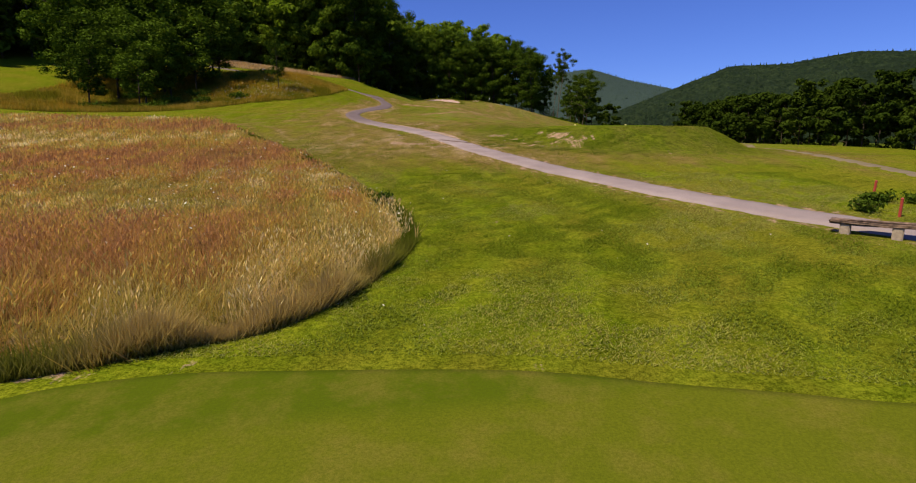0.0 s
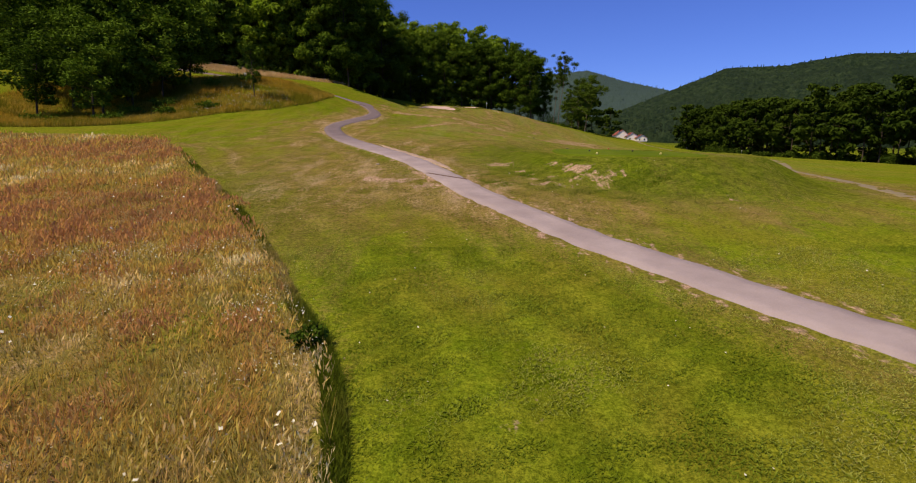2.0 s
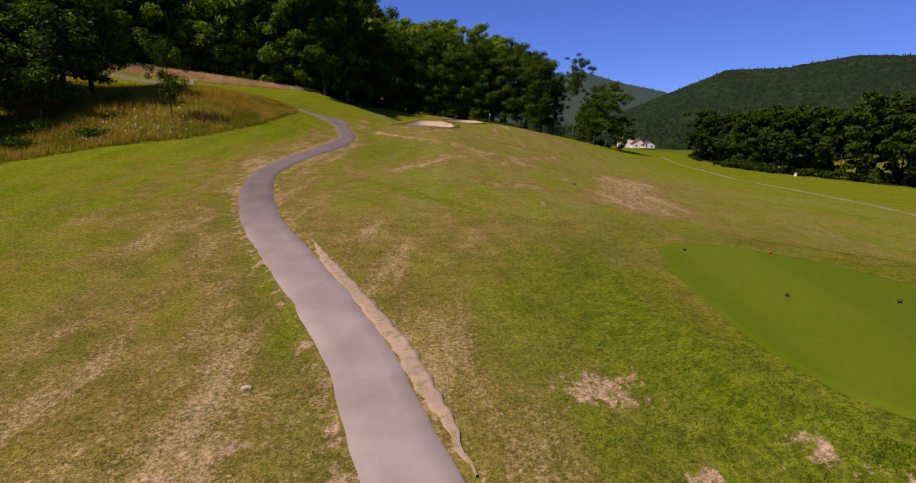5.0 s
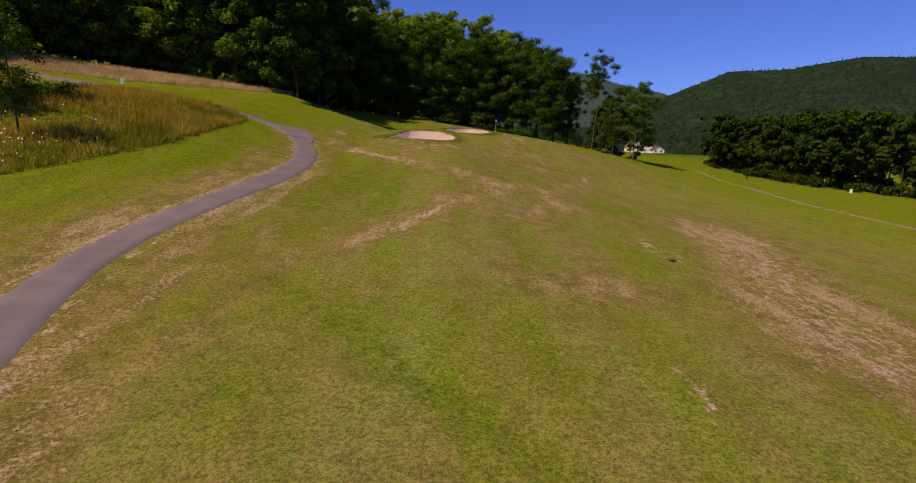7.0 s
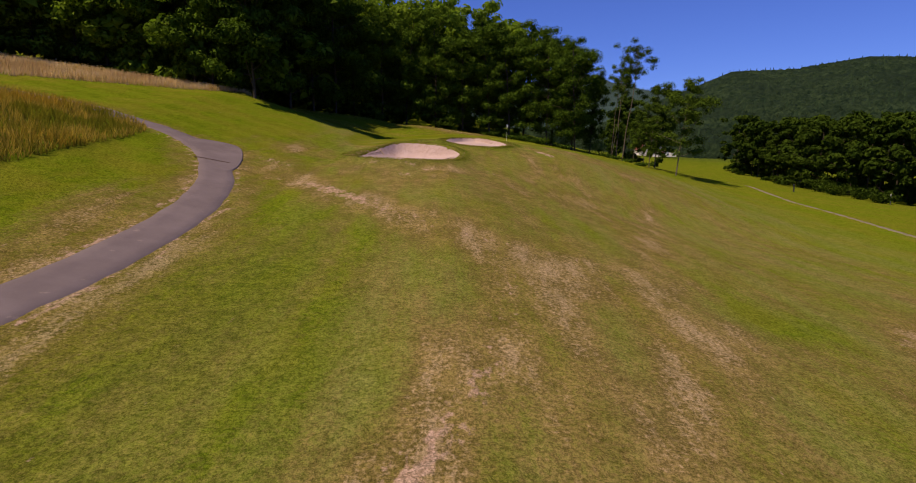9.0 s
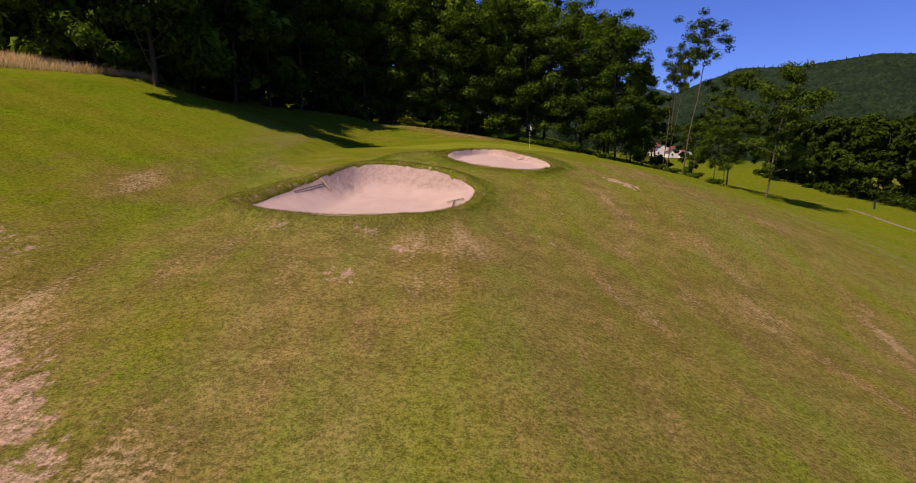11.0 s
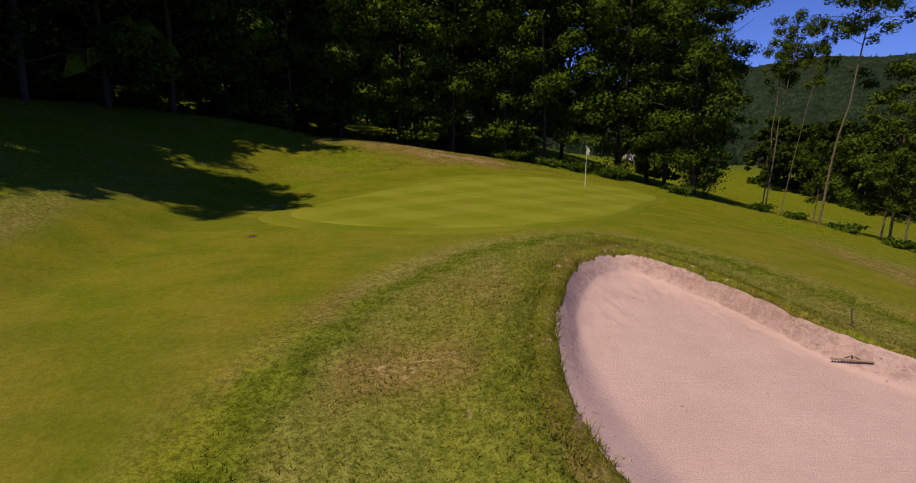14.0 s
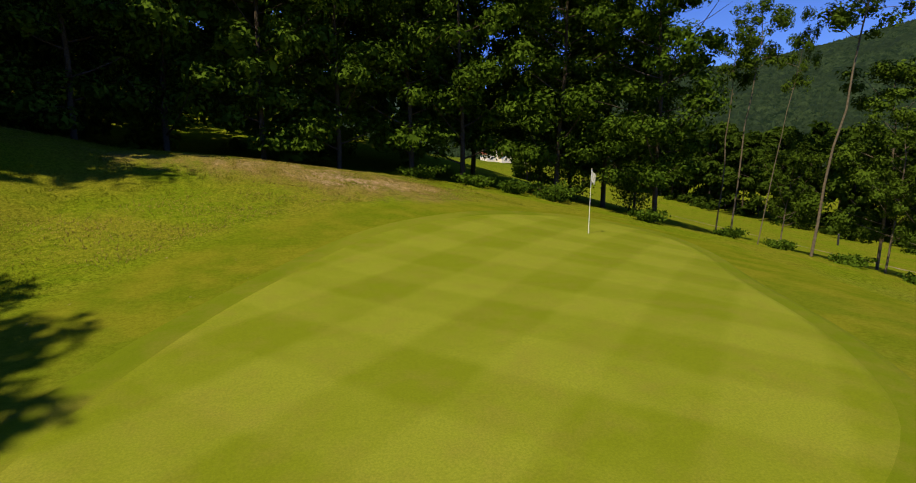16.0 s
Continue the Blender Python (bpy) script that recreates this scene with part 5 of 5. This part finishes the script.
for x, y, s in ((-34, 60, 1.0), (-38.5, 57.5, 0.8), (-32.5, 62.5, 1.0), (-38.5, 62.5, 1.15), (-35, 66, 1.4), (-31.5, 66.5, 1.1), (-38, 70, 1.5), (-44, 65, 0.95), (-32, 70, 1.45), (-33, 57, 0.8), (-31, 72, 1.0), (-44, 73, 1.5), (-41, 77, 1.5), (-36, 76, 1.4), (-33, 75, 1.1), (-50, 78, 1.5), (-48, 69, 1.2)):
    plant(rows.choice(YOUNG), x, y, s, label="young broadleaf tree in the dark group on the knoll", group="trees on the knoll", wide=1.25)
plant(LONE, -21.5, 66.3, 0.68, label="small lone tree in long grass", wide=1.0)

ROW = curve_through(((98, 240), (94, 205), (85, 176), (78, 150), (77, 130), (78, 105), (82, 80), (88, 50)), 8)
row_at = np.concatenate(([0], np.cumsum(np.linalg.norm(np.diff(ROW, axis=0), axis=1))))
for d in np.arange(0, row_at[-1], 4.6):
    x, y = np.interp(d, row_at, ROW[:, 0]), np.interp(d, row_at, ROW[:, 1])
    s = np.interp(y, (60, 105, 175, 240), (1.0, 0.98, 1.04, 1.15))
    plant(FIELD[int(d) % 3], x + rows.uniform(-1, 1.5), y + rows.uniform(-1.5, 1.5), s * rows.uniform(0.8, 1.1), label="spreading field tree in the row below the hill", group="trees of the valley row")
    plant(FIELD[int(d + 1) % 3], x + 8 + rows.uniform(-2, 2), y + 4 + rows.uniform(-2, 2), s * rows.uniform(0.95, 1.2), label="spreading field tree in the row below the hill", group="trees of the valley row")

for x, y, s in ((46, 196, 1.1), (50, 204, 1.2), (42, 190, 0.9), (51.5, 187, 0.8)):
    plant(FIELD[int(x) % 3], x, y, s, label="dense broadleaf tree on the valley floor", group="trees on the valley floor")



def spires(name, x, y, tall, material, label, seed):
    """Far conifers: a slim ragged cone of five faces each."""
    rnd = np.random.RandomState(seed)
    n, m = len(x), 5
    a = rnd.rand(n, 1) * 6.28 + np.arange(m) * 6.28 / m
    r = tall[:, None] * (0.14 + 0.07 * rnd.rand(n, m))
    foot = np.stack((x[:, None] + np.cos(a) * r, y[:, None] + np.sin(a) * r, (height(x, y) + 1.5)[:, None] + tall[:, None] * 0.12 * rnd.rand(n, m)), -1)
    top = np.stack((x, y, height(x, y) + 1.5 + tall), -1)[:, None]
    v = np.concatenate((foot, top), 1).reshape(-1, 3)
    k, i = np.meshgrid(np.arange(m), np.arange(n) * (m + 1))
    return tagged(put(name, mesh_of(name, v, np.stack((i + k, i + (k + 1) % m, i + m), -1).reshape(-1, 3), material)), label, "woods", kind="stuff")


def canopy_sheet(name, r0, r1, a0, a1, nr, na, tall, material, label, seed):
    """The closed roof of a far wood: a knobbly sheet of crowns over the hill."""
    rnd = np.random.RandomState(seed)
    r, a = np.meshgrid(np.geomspace(r0, r1, nr), np.radians(np.linspace(a0, a1, na)), indexing="ij")
    a = a + (rnd.rand(nr, na) - 0.5) * math.radians((a1 - a0) / na) * 0.7
    r = r * (1 + (rnd.rand(nr, na) - 0.5) * 0.7 * math.log(r1 / r0) / nr)
    x, y = r * np.sin(a), r * np.cos(a)
    z = height(x, y) + tall * (0.45 + 0.75 * rnd.rand(nr, na) ** 1.5)
    z[0], z[-1] = z[0] - tall, z[-1] - tall
    i = (np.arange(nr - 1)[:, None] * na + np.arange(na - 1)[None]).ravel()
    me = mesh_of(name, np.stack((x, y, z), -1).reshape(-1, 3), np.stack((i, i + 1, i + na + 1, i + na), -1), material, True)
    return tagged(put(name, me), label, "woods", kind="stuff")


def canopy_material(name, a, b, c):
    """A wood seen from afar: crowns of several greens, each with its grain."""
    n = Nodes(name, 0.95, 0.05)
    base = n.mix(n.step(n.noise(0.14, 4, 0.75), 0.4, 0.6), a, b)
    base = n.mix(n.step(n.noise(0.02, 4, 0.6), 0.45, 0.6, 0.0, 0.7), base, c)
    n.bump(n.noise(0.3, 3, 0.7), 1.0, 1.6)
    return n.colour(base)


# haze is put into both canopy colours as blue, most in the ridge
HILL_ROOF = canopy_material("hill_canopy", (0.006, 0.015, 0.007), (0.027, 0.045, 0.019), (0.011, 0.021, 0.011))
RIDGE_ROOF = canopy_material("ridge_canopy", (0.03, 0.052, 0.047), (0.041, 0.068, 0.057), (0.034, 0.058, 0.052))
canopy_sheet("hill_canopy", 330, 1300, 3, 70, 230, 300, 6.0, HILL_ROOF, "closed canopy of the wooded far hill", 36)
canopy_sheet("ridge_canopy", 1320, 2700, 0, 34, 60, 90, 8.0, RIDGE_ROOF, "closed canopy of the distant ridge, its colour tinted with haze", 37)
hr = np.random.RandomState(31)
n = 3200
hd, ha = np.sqrt(340 ** 2 + (1260 ** 2 - 340 ** 2) * hr.rand(n)), np.radians(4 + 64 * hr.rand(n))
spires("hill_woods", hd * np.sin(ha), hd * np.cos(ha), 4.5 + 5.5 * hr.rand(n) ** 2, LEAF_HILL, "conifers standing out of the woods on the far hill", 32)
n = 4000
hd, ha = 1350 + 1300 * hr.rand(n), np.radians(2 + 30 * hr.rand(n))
spires("far_woods", hd * np.sin(ha), hd * np.cos(ha), 8 + 9 * hr.rand(n) ** 2.5, LEAF_RIDGE_HAZED, "conifers along the distant ridge, colour tinted with haze", 33)
n = 2500
hx, hy = -330 + 300 * hr.rand(n), 40 + 330 * hr.rand(n)
k = (hx < -100) | (hy > 260)
canopy("left_hill_woods", hx[k], hy[k], 9 + 5 * hr.rand(k.sum()), LEAF, "woods on the near hillside", 34, 0.1)


# ---------- things ----------
def flagstick(x, y):
    z = float(height(x, y))
    base = tagged(new("flagstick"), "white flagstick with white flag in the hole", "flagstick")
    base.matrix_basis = pose(x, y, z)
    part("pole", rod((0, 0, 0), (0, 0, 2.15), 0.011, 0.008), WHITE, base)
    bm = bmesh.new()
    grid = [[bm.verts.new((0.012 + 0.14 * u, 0.05 * math.sin(5 * u + v * 2) * u, 2.12 - 0.36 * v - 0.2 * u)) for v in (0, 0.33, 0.66, 1)] for u in (0, 0.25, 0.5, 0.75, 1)]
    for i in range(4):
        for j in range(3):
            bm.faces.new((grid[i][j], grid[i + 1][j], grid[i + 1][j + 1], grid[i][j + 1]))
    bmesh.ops.solidify(bm, geom=bm.faces[:], thickness=0.006)
    part("flag", bm, WHITE, base, "white cloth flag hanging slack")
    return base


flagstick(7.0, 123.5)


def bush(x, y, tall, wide, n_leaf, leaf, material, label, seed):
    """A low leafy plant: stems fanning from the root, leaves along them."""
    rnd = np.random.RandomState(seed)
    base = tagged(new("bush"), label, "bush")
    base.matrix_basis = pose(x, y, float(height(x, y)))
    vs, fs, k, tips = [], [], 0, []
    for i in range(9):
        a, u = i * 0.7 + rnd.rand(), np.linspace(0, 1, 4)
        reach = wide * (0.3 + 0.6 * rnd.rand())
        p = np.stack((np.cos(a) * reach * u, np.sin(a) * reach * u, -0.05 + tall * (0.6 + 0.35 * rnd.rand()) * u ** 0.8), -1)
        v, f = tube(p, 0.012 * (1.2 - u) + 0.003, 4)
        vs.append(v), fs.append(f + k)
        k += len(v)
        tips += [p[1], p[2], p[3]]
    put("stems", mesh_of("stems", np.concatenate(vs), np.concatenate(fs), BARK), base)
    c = np.array(tips)[rnd.randint(0, len(tips), n_leaf)] + rnd.randn(n_leaf, 3) * (wide * 0.17, wide * 0.17, tall * 0.13)
    c[:, 2] = np.maximum(c[:, 2], 0.03)
    e, g = rnd.randn(n_leaf, 3), rnd.randn(n_leaf, 3)
    e /= np.linalg.norm(e, axis=1)[:, None]
    g = np.cross(e, g)
    g /= np.linalg.norm(g, axis=1)[:, None]
    s = leaf * (0.6 + 0.8 * rnd.rand(n_leaf))[:, None]
    v = np.stack((c - e * s * 0.6, c - g * s * 0.3, c + e * s * 0.6, c + g * s * 0.3), 1).reshape(-1, 3)
    put("foliage", mesh_of("foliage", v, np.arange(n_leaf * 4).reshape(-1, 4), material), base)
    return base


bush(10.7, 13.6, 0.3, 0.42, 700, 0.09, LEAF_LIGHT, "clump of green weeds beside the red stakes", 1)
bush(11.4, 13.2, 0.32, 0.36, 500, 0.09, LEAF_LIGHT, "clump of green weeds beside the red stakes", 2)
bush(9.6, 12.6, 0.35, 0.5, 400, 0.08, LEAF_LIGHT, "low clump of weeds beside the red stakes", 3)
bush(-2.0, 14.0, 0.36, 0.3, 500, 0.08, LEAF, "dark green weed at the meadow's edge", 4)
for i, (x, y, h, w) in enumerate(((-26.5, 57.5, 0.9, 1.2), (-30, 55, 0.9, 1.4), (-24, 60.5, 0.8, 1.1), (-27, 69, 1.2, 1.6), (-24.5, 73, 1.0, 1.5), (-31, 59, 1.3, 1.7), (-29, 62, 1.2, 1.6), (-35, 53, 0.9, 1.5))):
    bush(x, y, h, w, 800, 0.17, LEAF, "dark green shrub in the knoll's long grass", 10 + i)
for i, (x, y, h, w) in enumerate(((21.5, 139, 3.0, 2.4), (24, 141, 3.2, 2.6), (18.5, 141, 3.0, 2.4), (15.5, 139.5, 2.6, 2.2), (10.5, 135.5, 0.7, 1.2), (12.5, 134.5, 0.8, 1.2), (13.6, 135.6, 1.0, 1.3), (9.0, 137, 0.7, 1.2), (6.0, 138, 0.7, 1.4), (16, 131, 0.6, 1.0), (23.4, 125.2, 0.5, 1.0), (24.0, 122.4, 0.45, 1.0), (22.2, 128, 0.45, 0.9), (21.8, 130.8, 0.5, 1.0))):
    bush(x, y, h, w, 900, 0.16, LEAF, "leafy shrub under the trees by the green", 30 + i)
for i, (x, y, h, w) in enumerate(((70, 140, 1.6, 2.2), (72, 147, 2.0, 2.6), (74, 156, 2.2, 3.0), (72, 133, 1.6, 2.2), (78, 166, 2.5, 3.2), (76, 124, 1.8, 2.5))):
    bush(x, y, h, w, 700, 0.4, LEAF_FAR, "scrubby bush before the valley row", 50 + i)


def bench(x, y, turn):
    base = tagged(new("bench"), "weathered split-log bench on two pale stone blocks", "bench")
    base.matrix_basis = pose(x, y, float(height(x, y)), 0, 0, turn) @ Matrix.Scale(0.88, 4)
    bm = box(1.62, 0.34, 0.11, (0, 0, 0.29), 0.03)
    bmesh.ops.subdivide_edges(bm, edges=bm.edges[:], cuts=2, use_grid_fill=True)
    r = random.Random(3)
    for v in bm.verts:
        v.co += Vector((r.uniform(-0.02, 0.02), r.uniform(-0.025, 0.025), r.uniform(-0.02, 0.015)))
    part("seat", bm, TIMBER, base)
    for sx in (-0.5, 0.45):
        part("support", box(0.2, 0.28, 0.45, (sx, 0, 0.03), 0.02), STONE, base, "pale stone block")
    return base


bench(8.2, 10.45, -42)


def rake(x, y, ex, ey, lift=0.0, bar=RAKE_WOOD, size=1.0):
    """A bunker rake lying from its head to its handle's end: head bar with its teeth, braces and handle."""
    base = tagged(new("bunker_rake"), "bunker rake with pale wooden head and dark handle", "rake", "rakes in the bunkers")
    a = Vector((x, y, float(height(x, y)) + 0.085))
    d = Vector((ex, ey, float(height(ex, ey)) + 0.05 + lift)) - a
    long = d.length
    back = -d.normalized()
    side = Vector((back.y, -back.x, 0)).normalized() * 0.31
    bar_dir = Vector((2 * side.x, 2 * side.y, float(height(x + side.x, y + side.y) - height(x - side.x, y - side.y))))
    bar_dir = (bar_dir - back * bar_dir.dot(back)).normalized()
    up = bar_dir.cross(back)
    base.matrix_basis = Matrix.Translation(a) @ Matrix((bar_dir, back, up)).transposed().to_4x4() @ Matrix.Scale(size, 4)
    part("head", box(0.62, 0.032, 0.036, (0, 0, 0), 0.008), bar, base, "pale wooden bar")
    for i in range(14):
        part("tooth", rod((-0.28 + i * 0.043, -0.01, -0.02), (-0.28 + i * 0.043, -0.03, -0.08), 0.006, 0.004, 5), RAKE_DARK, base)
    for sx in (-1, 1):
        part("brace", rod((sx * 0.14, -0.01, 0.0), (0, -0.16, 0.0), 0.007, None, 5), RAKE_DARK, base)
    part("handle", rod((0, -0.06, 0.0), (0, -long / size, 0.0), 0.016, 0.014), RAKE_DARK, base, "dark wooden handle")
    return base


rake(-0.37, 91.65, -0.5, 90.1)
rake(-5.2, 93.65, -5.95, 92.2, 0.0)
rake(3.36, 102.95, 4.25, 104.0, 0.15, RAKE_GREY, 0.72)
rake(0.62, 99.2, 0.1, 98.85, 0.02, RAKE_WOOD, 0.78)


def clods(name, b, n, n_rim, label, seed):
    """Crumbs of sand and earth lying in a bunker, most under its far rim."""
    rnd = np.random.RandomState(seed)
    c, m = b[0].mean(0), len(b[0])
    k = rnd.randint(0, m, n + n_rim)
    q = np.concatenate((np.sqrt(rnd.rand(n)) * 0.95, 0.9 + 0.09 * rnd.rand(n_rim)))
    p = c + (b[0][k] - c) * q[:, None]
    keep = np.concatenate((np.ones(n, bool), p[n:, 1] > c[1] - 1.0))
    p, k = p[keep], keep.sum()
    size = 0.005 + 0.016 * rnd.rand(k) ** 3
    corner = np.array(((1, 0, 0), (0, 1, 0), (-1, 0, 0), (0, -1, 0), (0, 0, 0.9), (0, 0, -0.5)))
    v = np.stack((p[:, 0], p[:, 1], height(p[:, 0], p[:, 1]) + 0.021), -1)[:, None] + corner[None] * size[:, None, None] * (0.6 + 0.8 * rnd.rand(k, 6, 1))
    tri = np.array(((0, 1, 4), (1, 2, 4), (2, 3, 4), (3, 0, 4), (1, 0, 5), (2, 1, 5), (3, 2, 5), (0, 3, 5)))
    me = mesh_of(name, v.reshape(-1, 3), (np.arange(k)[:, None, None] * 6 + tri[None]).reshape(-1, 3), CLOD)
    return tagged(put(name, me), label, "clods", kind="stuff")


clods("sand_clods", BUNKERS[0], 170, 900, "brown crumbs and pebbles lying in the wide bunker", 81)
clods("sand_clods", BUNKERS[1], 80, 700, "brown crumbs under the rim of the long bunker", 82)


def tee_marker(x, y, material, label):
    base = tagged(new("tee_marker"), label, "tee marker", "markers on the raised tee")
    base.matrix_basis = pose(x, y, float(height(x, y)) + 0.05)
    bm = bmesh.new()
    bmesh.ops.create_uvsphere(bm, u_segments=12, v_segments=8, radius=0.046, matrix=Matrix.Translation((0, 0, 0.04)))
    for v in bm.verts:
        v.co.z = max(0.0, v.co.z)
    part("ball", bm, material, base)
    part("spike", rod((0, 0, -0.08), (0, 0, 0.02), 0.012, None, 6), DARK, base)
    return base


tee_marker(7.26, 40.44, DARK, "dark round tee marker on the raised tee")
tee_marker(9.75, 40.02, RED, "red round tee marker on the raised tee")
tee_marker(7.43, 35.47, DARK, "dark round tee marker on the raised tee")
tee_marker(9.58, 34.97, DARK, "dark round tee marker on the raised tee")
tee_marker(6.58, 30.71, YELLOW, "yellow round tee marker on the raised tee")
tee_marker(9.24, 30.13, YELLOW, "yellow round tee marker on the raised tee")


def stake(x, y, tall, radius, material, label, category="stake"):
    """A marker stake with a bevelled top."""
    base = tagged(new("marker_stake"), label, category)
    base.matrix_basis = pose(x, y, float(height(x, y)), 2, -2, x * 40)
    part("shaft", rod((0, 0, -0.2), (0, 0, tall * 0.94), radius, radius * 0.95, 8), material, base)
    part("cap", rod((0, 0, tall * 0.94), (0, 0, tall), radius * 1.15, radius * 0.6, 8), material, base)
    return base


stake(11.2, 14.4, 0.42, 0.032, RED, "red hazard stake among weeds by the path")
stake(9.9, 11.9, 0.45, 0.032, RED, "red hazard stake among weeds by the path")
stake(61.9, 150.0, 1.4, 0.12, DARK, "dark distance post on the lower fairway")
stake(71, 139.5, 1.6, 0.08, WHITE, "white post before the valley row")
stake(66, 126, 0.6, 0.25, WHITE, "low white stone in the lower rough")


def sign(x, y, turn):
    base = tagged(new("tee_sign"), "small white tee sign board on a post", "sign")
    base.matrix_basis = pose(x, y, float(height(x, y)), 0, 0, turn)
    part("post", box(0.07, 0.06, 0.5, (0, 0, 0.2), 0.01), TIMBER, base)
    part("board", box(0.34, 0.04, 0.62, (0, -0.06, 0.42), 0.01), WHITE, base, "plain white board")
    return base


sign(-33.5, 96, 20)


def drain(ax, ay, bx, by):
    """A slot drain laid across the path from a to b: two edge bars, a dark channel, an inlet at each end."""
    a, b = Vector((ax, ay, float(height(ax, ay)) + 0.045)), Vector((bx, by, float(height(bx, by)) + 0.045))
    base = tagged(new("slot_drain"), "rusty iron slot drain across the cart path", "drain")
    d = b - a
    base.matrix_basis = Matrix.Translation((a + b) / 2) @ d.to_track_quat("X", "Z").to_matrix().to_4x4()
    n = d.length
    part("channel", box(n, 0.03, 0.012, (0, 0, 0.006)), DARK, base)
    for sy in (-0.022, 0.022):
        part("edge_bar", box(n, 0.014, 0.026, (0, sy, 0.011), 0.003), RUST, base, "rusty edge bar")
    for sx in (-1, 1):
        part("inlet", box(0.1, 0.08, 0.04, (sx * (n / 2 + 0.03), 0, -0.008), 0.01), RUST, base, "dark inlet grate")
    return base


drain(-0.95, 29.35, 0.62, 27.9)
drain(-12.95, 81.9, -11.45, 82.1)


def stone(x, y, size, seed):
    """A rounded field stone, half sunk in the turf."""
    rnd = random.Random(seed)
    bm = bmesh.new()
    bmesh.ops.create_icosphere(bm, subdivisions=2, radius=1)
    for v in bm.verts:
        v.co = Vector((v.co.x * size * 1.2, v.co.y * size, v.co.z * size * 0.6)) * rnd.uniform(0.82, 1.1)
    me = bpy.data.meshes.new("stone")
    bm.to_mesh(me)
    bm.free()
    me.materials.append(STONE)
    return tagged(put("stone", me, at=pose(x, y, float(height(x, y)) + size * 0.15, 0, 0, seed * 50)), "small pale field stone lying in the turf", "stone", "loose stones in the turf")


for i, (x, y, size) in enumerate(((-3.5, 32.2, 0.08), (2.55, 29.6, 0.04), (3.3, 29.2, 0.035), (4.9, 27.0, 0.035), (4.2, 26.9, 0.04))):
    stone(x, y, size, i)


def sprinkler(x, y):
    """A round irrigation cover set in the turf."""
    base = tagged(new("sprinkler_cover"), "dark round sprinkler cover set in the fairway", "sprinkler")
    base.matrix_basis = pose(x, y, float(height(x, y)) + 0.03)
    part("ring", rod((0, 0, -0.05), (0, 0, 0.015), 0.13, 0.125, 20), DARK, base)
    part("lid", rod((0, 0, 0.01), (0, 0, 0.028), 0.1, 0.095, 20), RAKE_DARK, base)
    return base


sprinkler(7.64, 57.56)


def grate(x, y):
    """A square drain grate set flush in the turf."""
    base = tagged(new("drain_grate"), "small rusty drain grate set in the turf", "drain")
    base.matrix_basis = pose(x, y, float(height(x, y)) + 0.003, 2, -2, 20) @ Matrix.Scale(0.46, 4)
    for sx, sy, w, d in ((0, -0.17, 0.38, 0.04), (0, 0.17, 0.38, 0.04), (-0.17, 0, 0.04, 0.3), (0.17, 0, 0.04, 0.3)):
        part("frame_bar", box(w, d, 0.06, (sx, sy, 0), 0.005), RUST, base)
    for i in range(5):
        part("slat", box(0.025, 0.3, 0.04, (-0.11 + i * 0.055, 0, 0), 0.004), RUST, base)
    part("pit", box(0.34, 0.34, 0.02, (0, 0, -0.03)), DARK, base, "dark pit under the slats")
    return base


grate(-5.8, 110.1)


def house(x, y, turn):
    """A stepped row of three gabled bays with pale walls and tiled roofs."""
    z = float(height(x, y))
    base = tagged(new("house"), "pale plastered house with stepped gables and red tiled roofs", "house")
    base.matrix_basis = pose(x, y, z - 0.5, 0, 0, turn) @ Matrix.Scale(0.85, 4)
    for i, (ox, oy, w, d, h) in enumerate(((0, 0, 9, 8, 7.5), (5.5, -4.0, 8, 7, 5.6), (10.5, -7.5, 7, 6, 4.2))):
        bm = bmesh.new()
        p = [(-w / 2, 0), (w / 2, 0), (w / 2, h * 0.55), (0, h), (-w / 2, h * 0.55)]
        lo = [bm.verts.new((ox + a, oy - d / 2, b)) for a, b in p]
        hi = [bm.verts.new((ox + a, oy + d / 2, b)) for a, b in p]
        bm.faces.new(lo), bm.faces.new(hi[::-1])
        for j in range(5):
            bm.faces.new((lo[j], hi[j], hi[(j + 1) % 5], lo[(j + 1) % 5]))
        wall = part("wall", bm, PLASTER, base)
        for sgn in (-1, 1):
            bm = bmesh.new()
            q = [bm.verts.new((ox + a, oy + b, c)) for a, b, c in ((0, -d / 2 - 0.4, h + 0.12), (0, d / 2 + 0.4, h + 0.12), (sgn * (w / 2 + 0.5), d / 2 + 0.4, h * 0.55 - 0.25), (sgn * (w / 2 + 0.5), -d / 2 - 0.4, h * 0.55 - 0.25))]
            bm.faces.new(q)
            bmesh.ops.solidify(bm, geom=bm.faces[:], thickness=0.2)
            part("roof", bm, ROOF, base, "red clay tile roof slope")
        for wx in (-w * 0.22, w * 0.22):
            win = part("window", box(1.1, 0.12, 1.3, (ox + wx, oy - d / 2 - 0.03, h * 0.3), 0.02), WHITE, base)
            part("pane", box(0.85, 0.06, 1.05, (ox + wx, oy - d / 2 - 0.09, h * 0.3)), GLASS_DARK, win)
    return base


house(93, 310, 0)
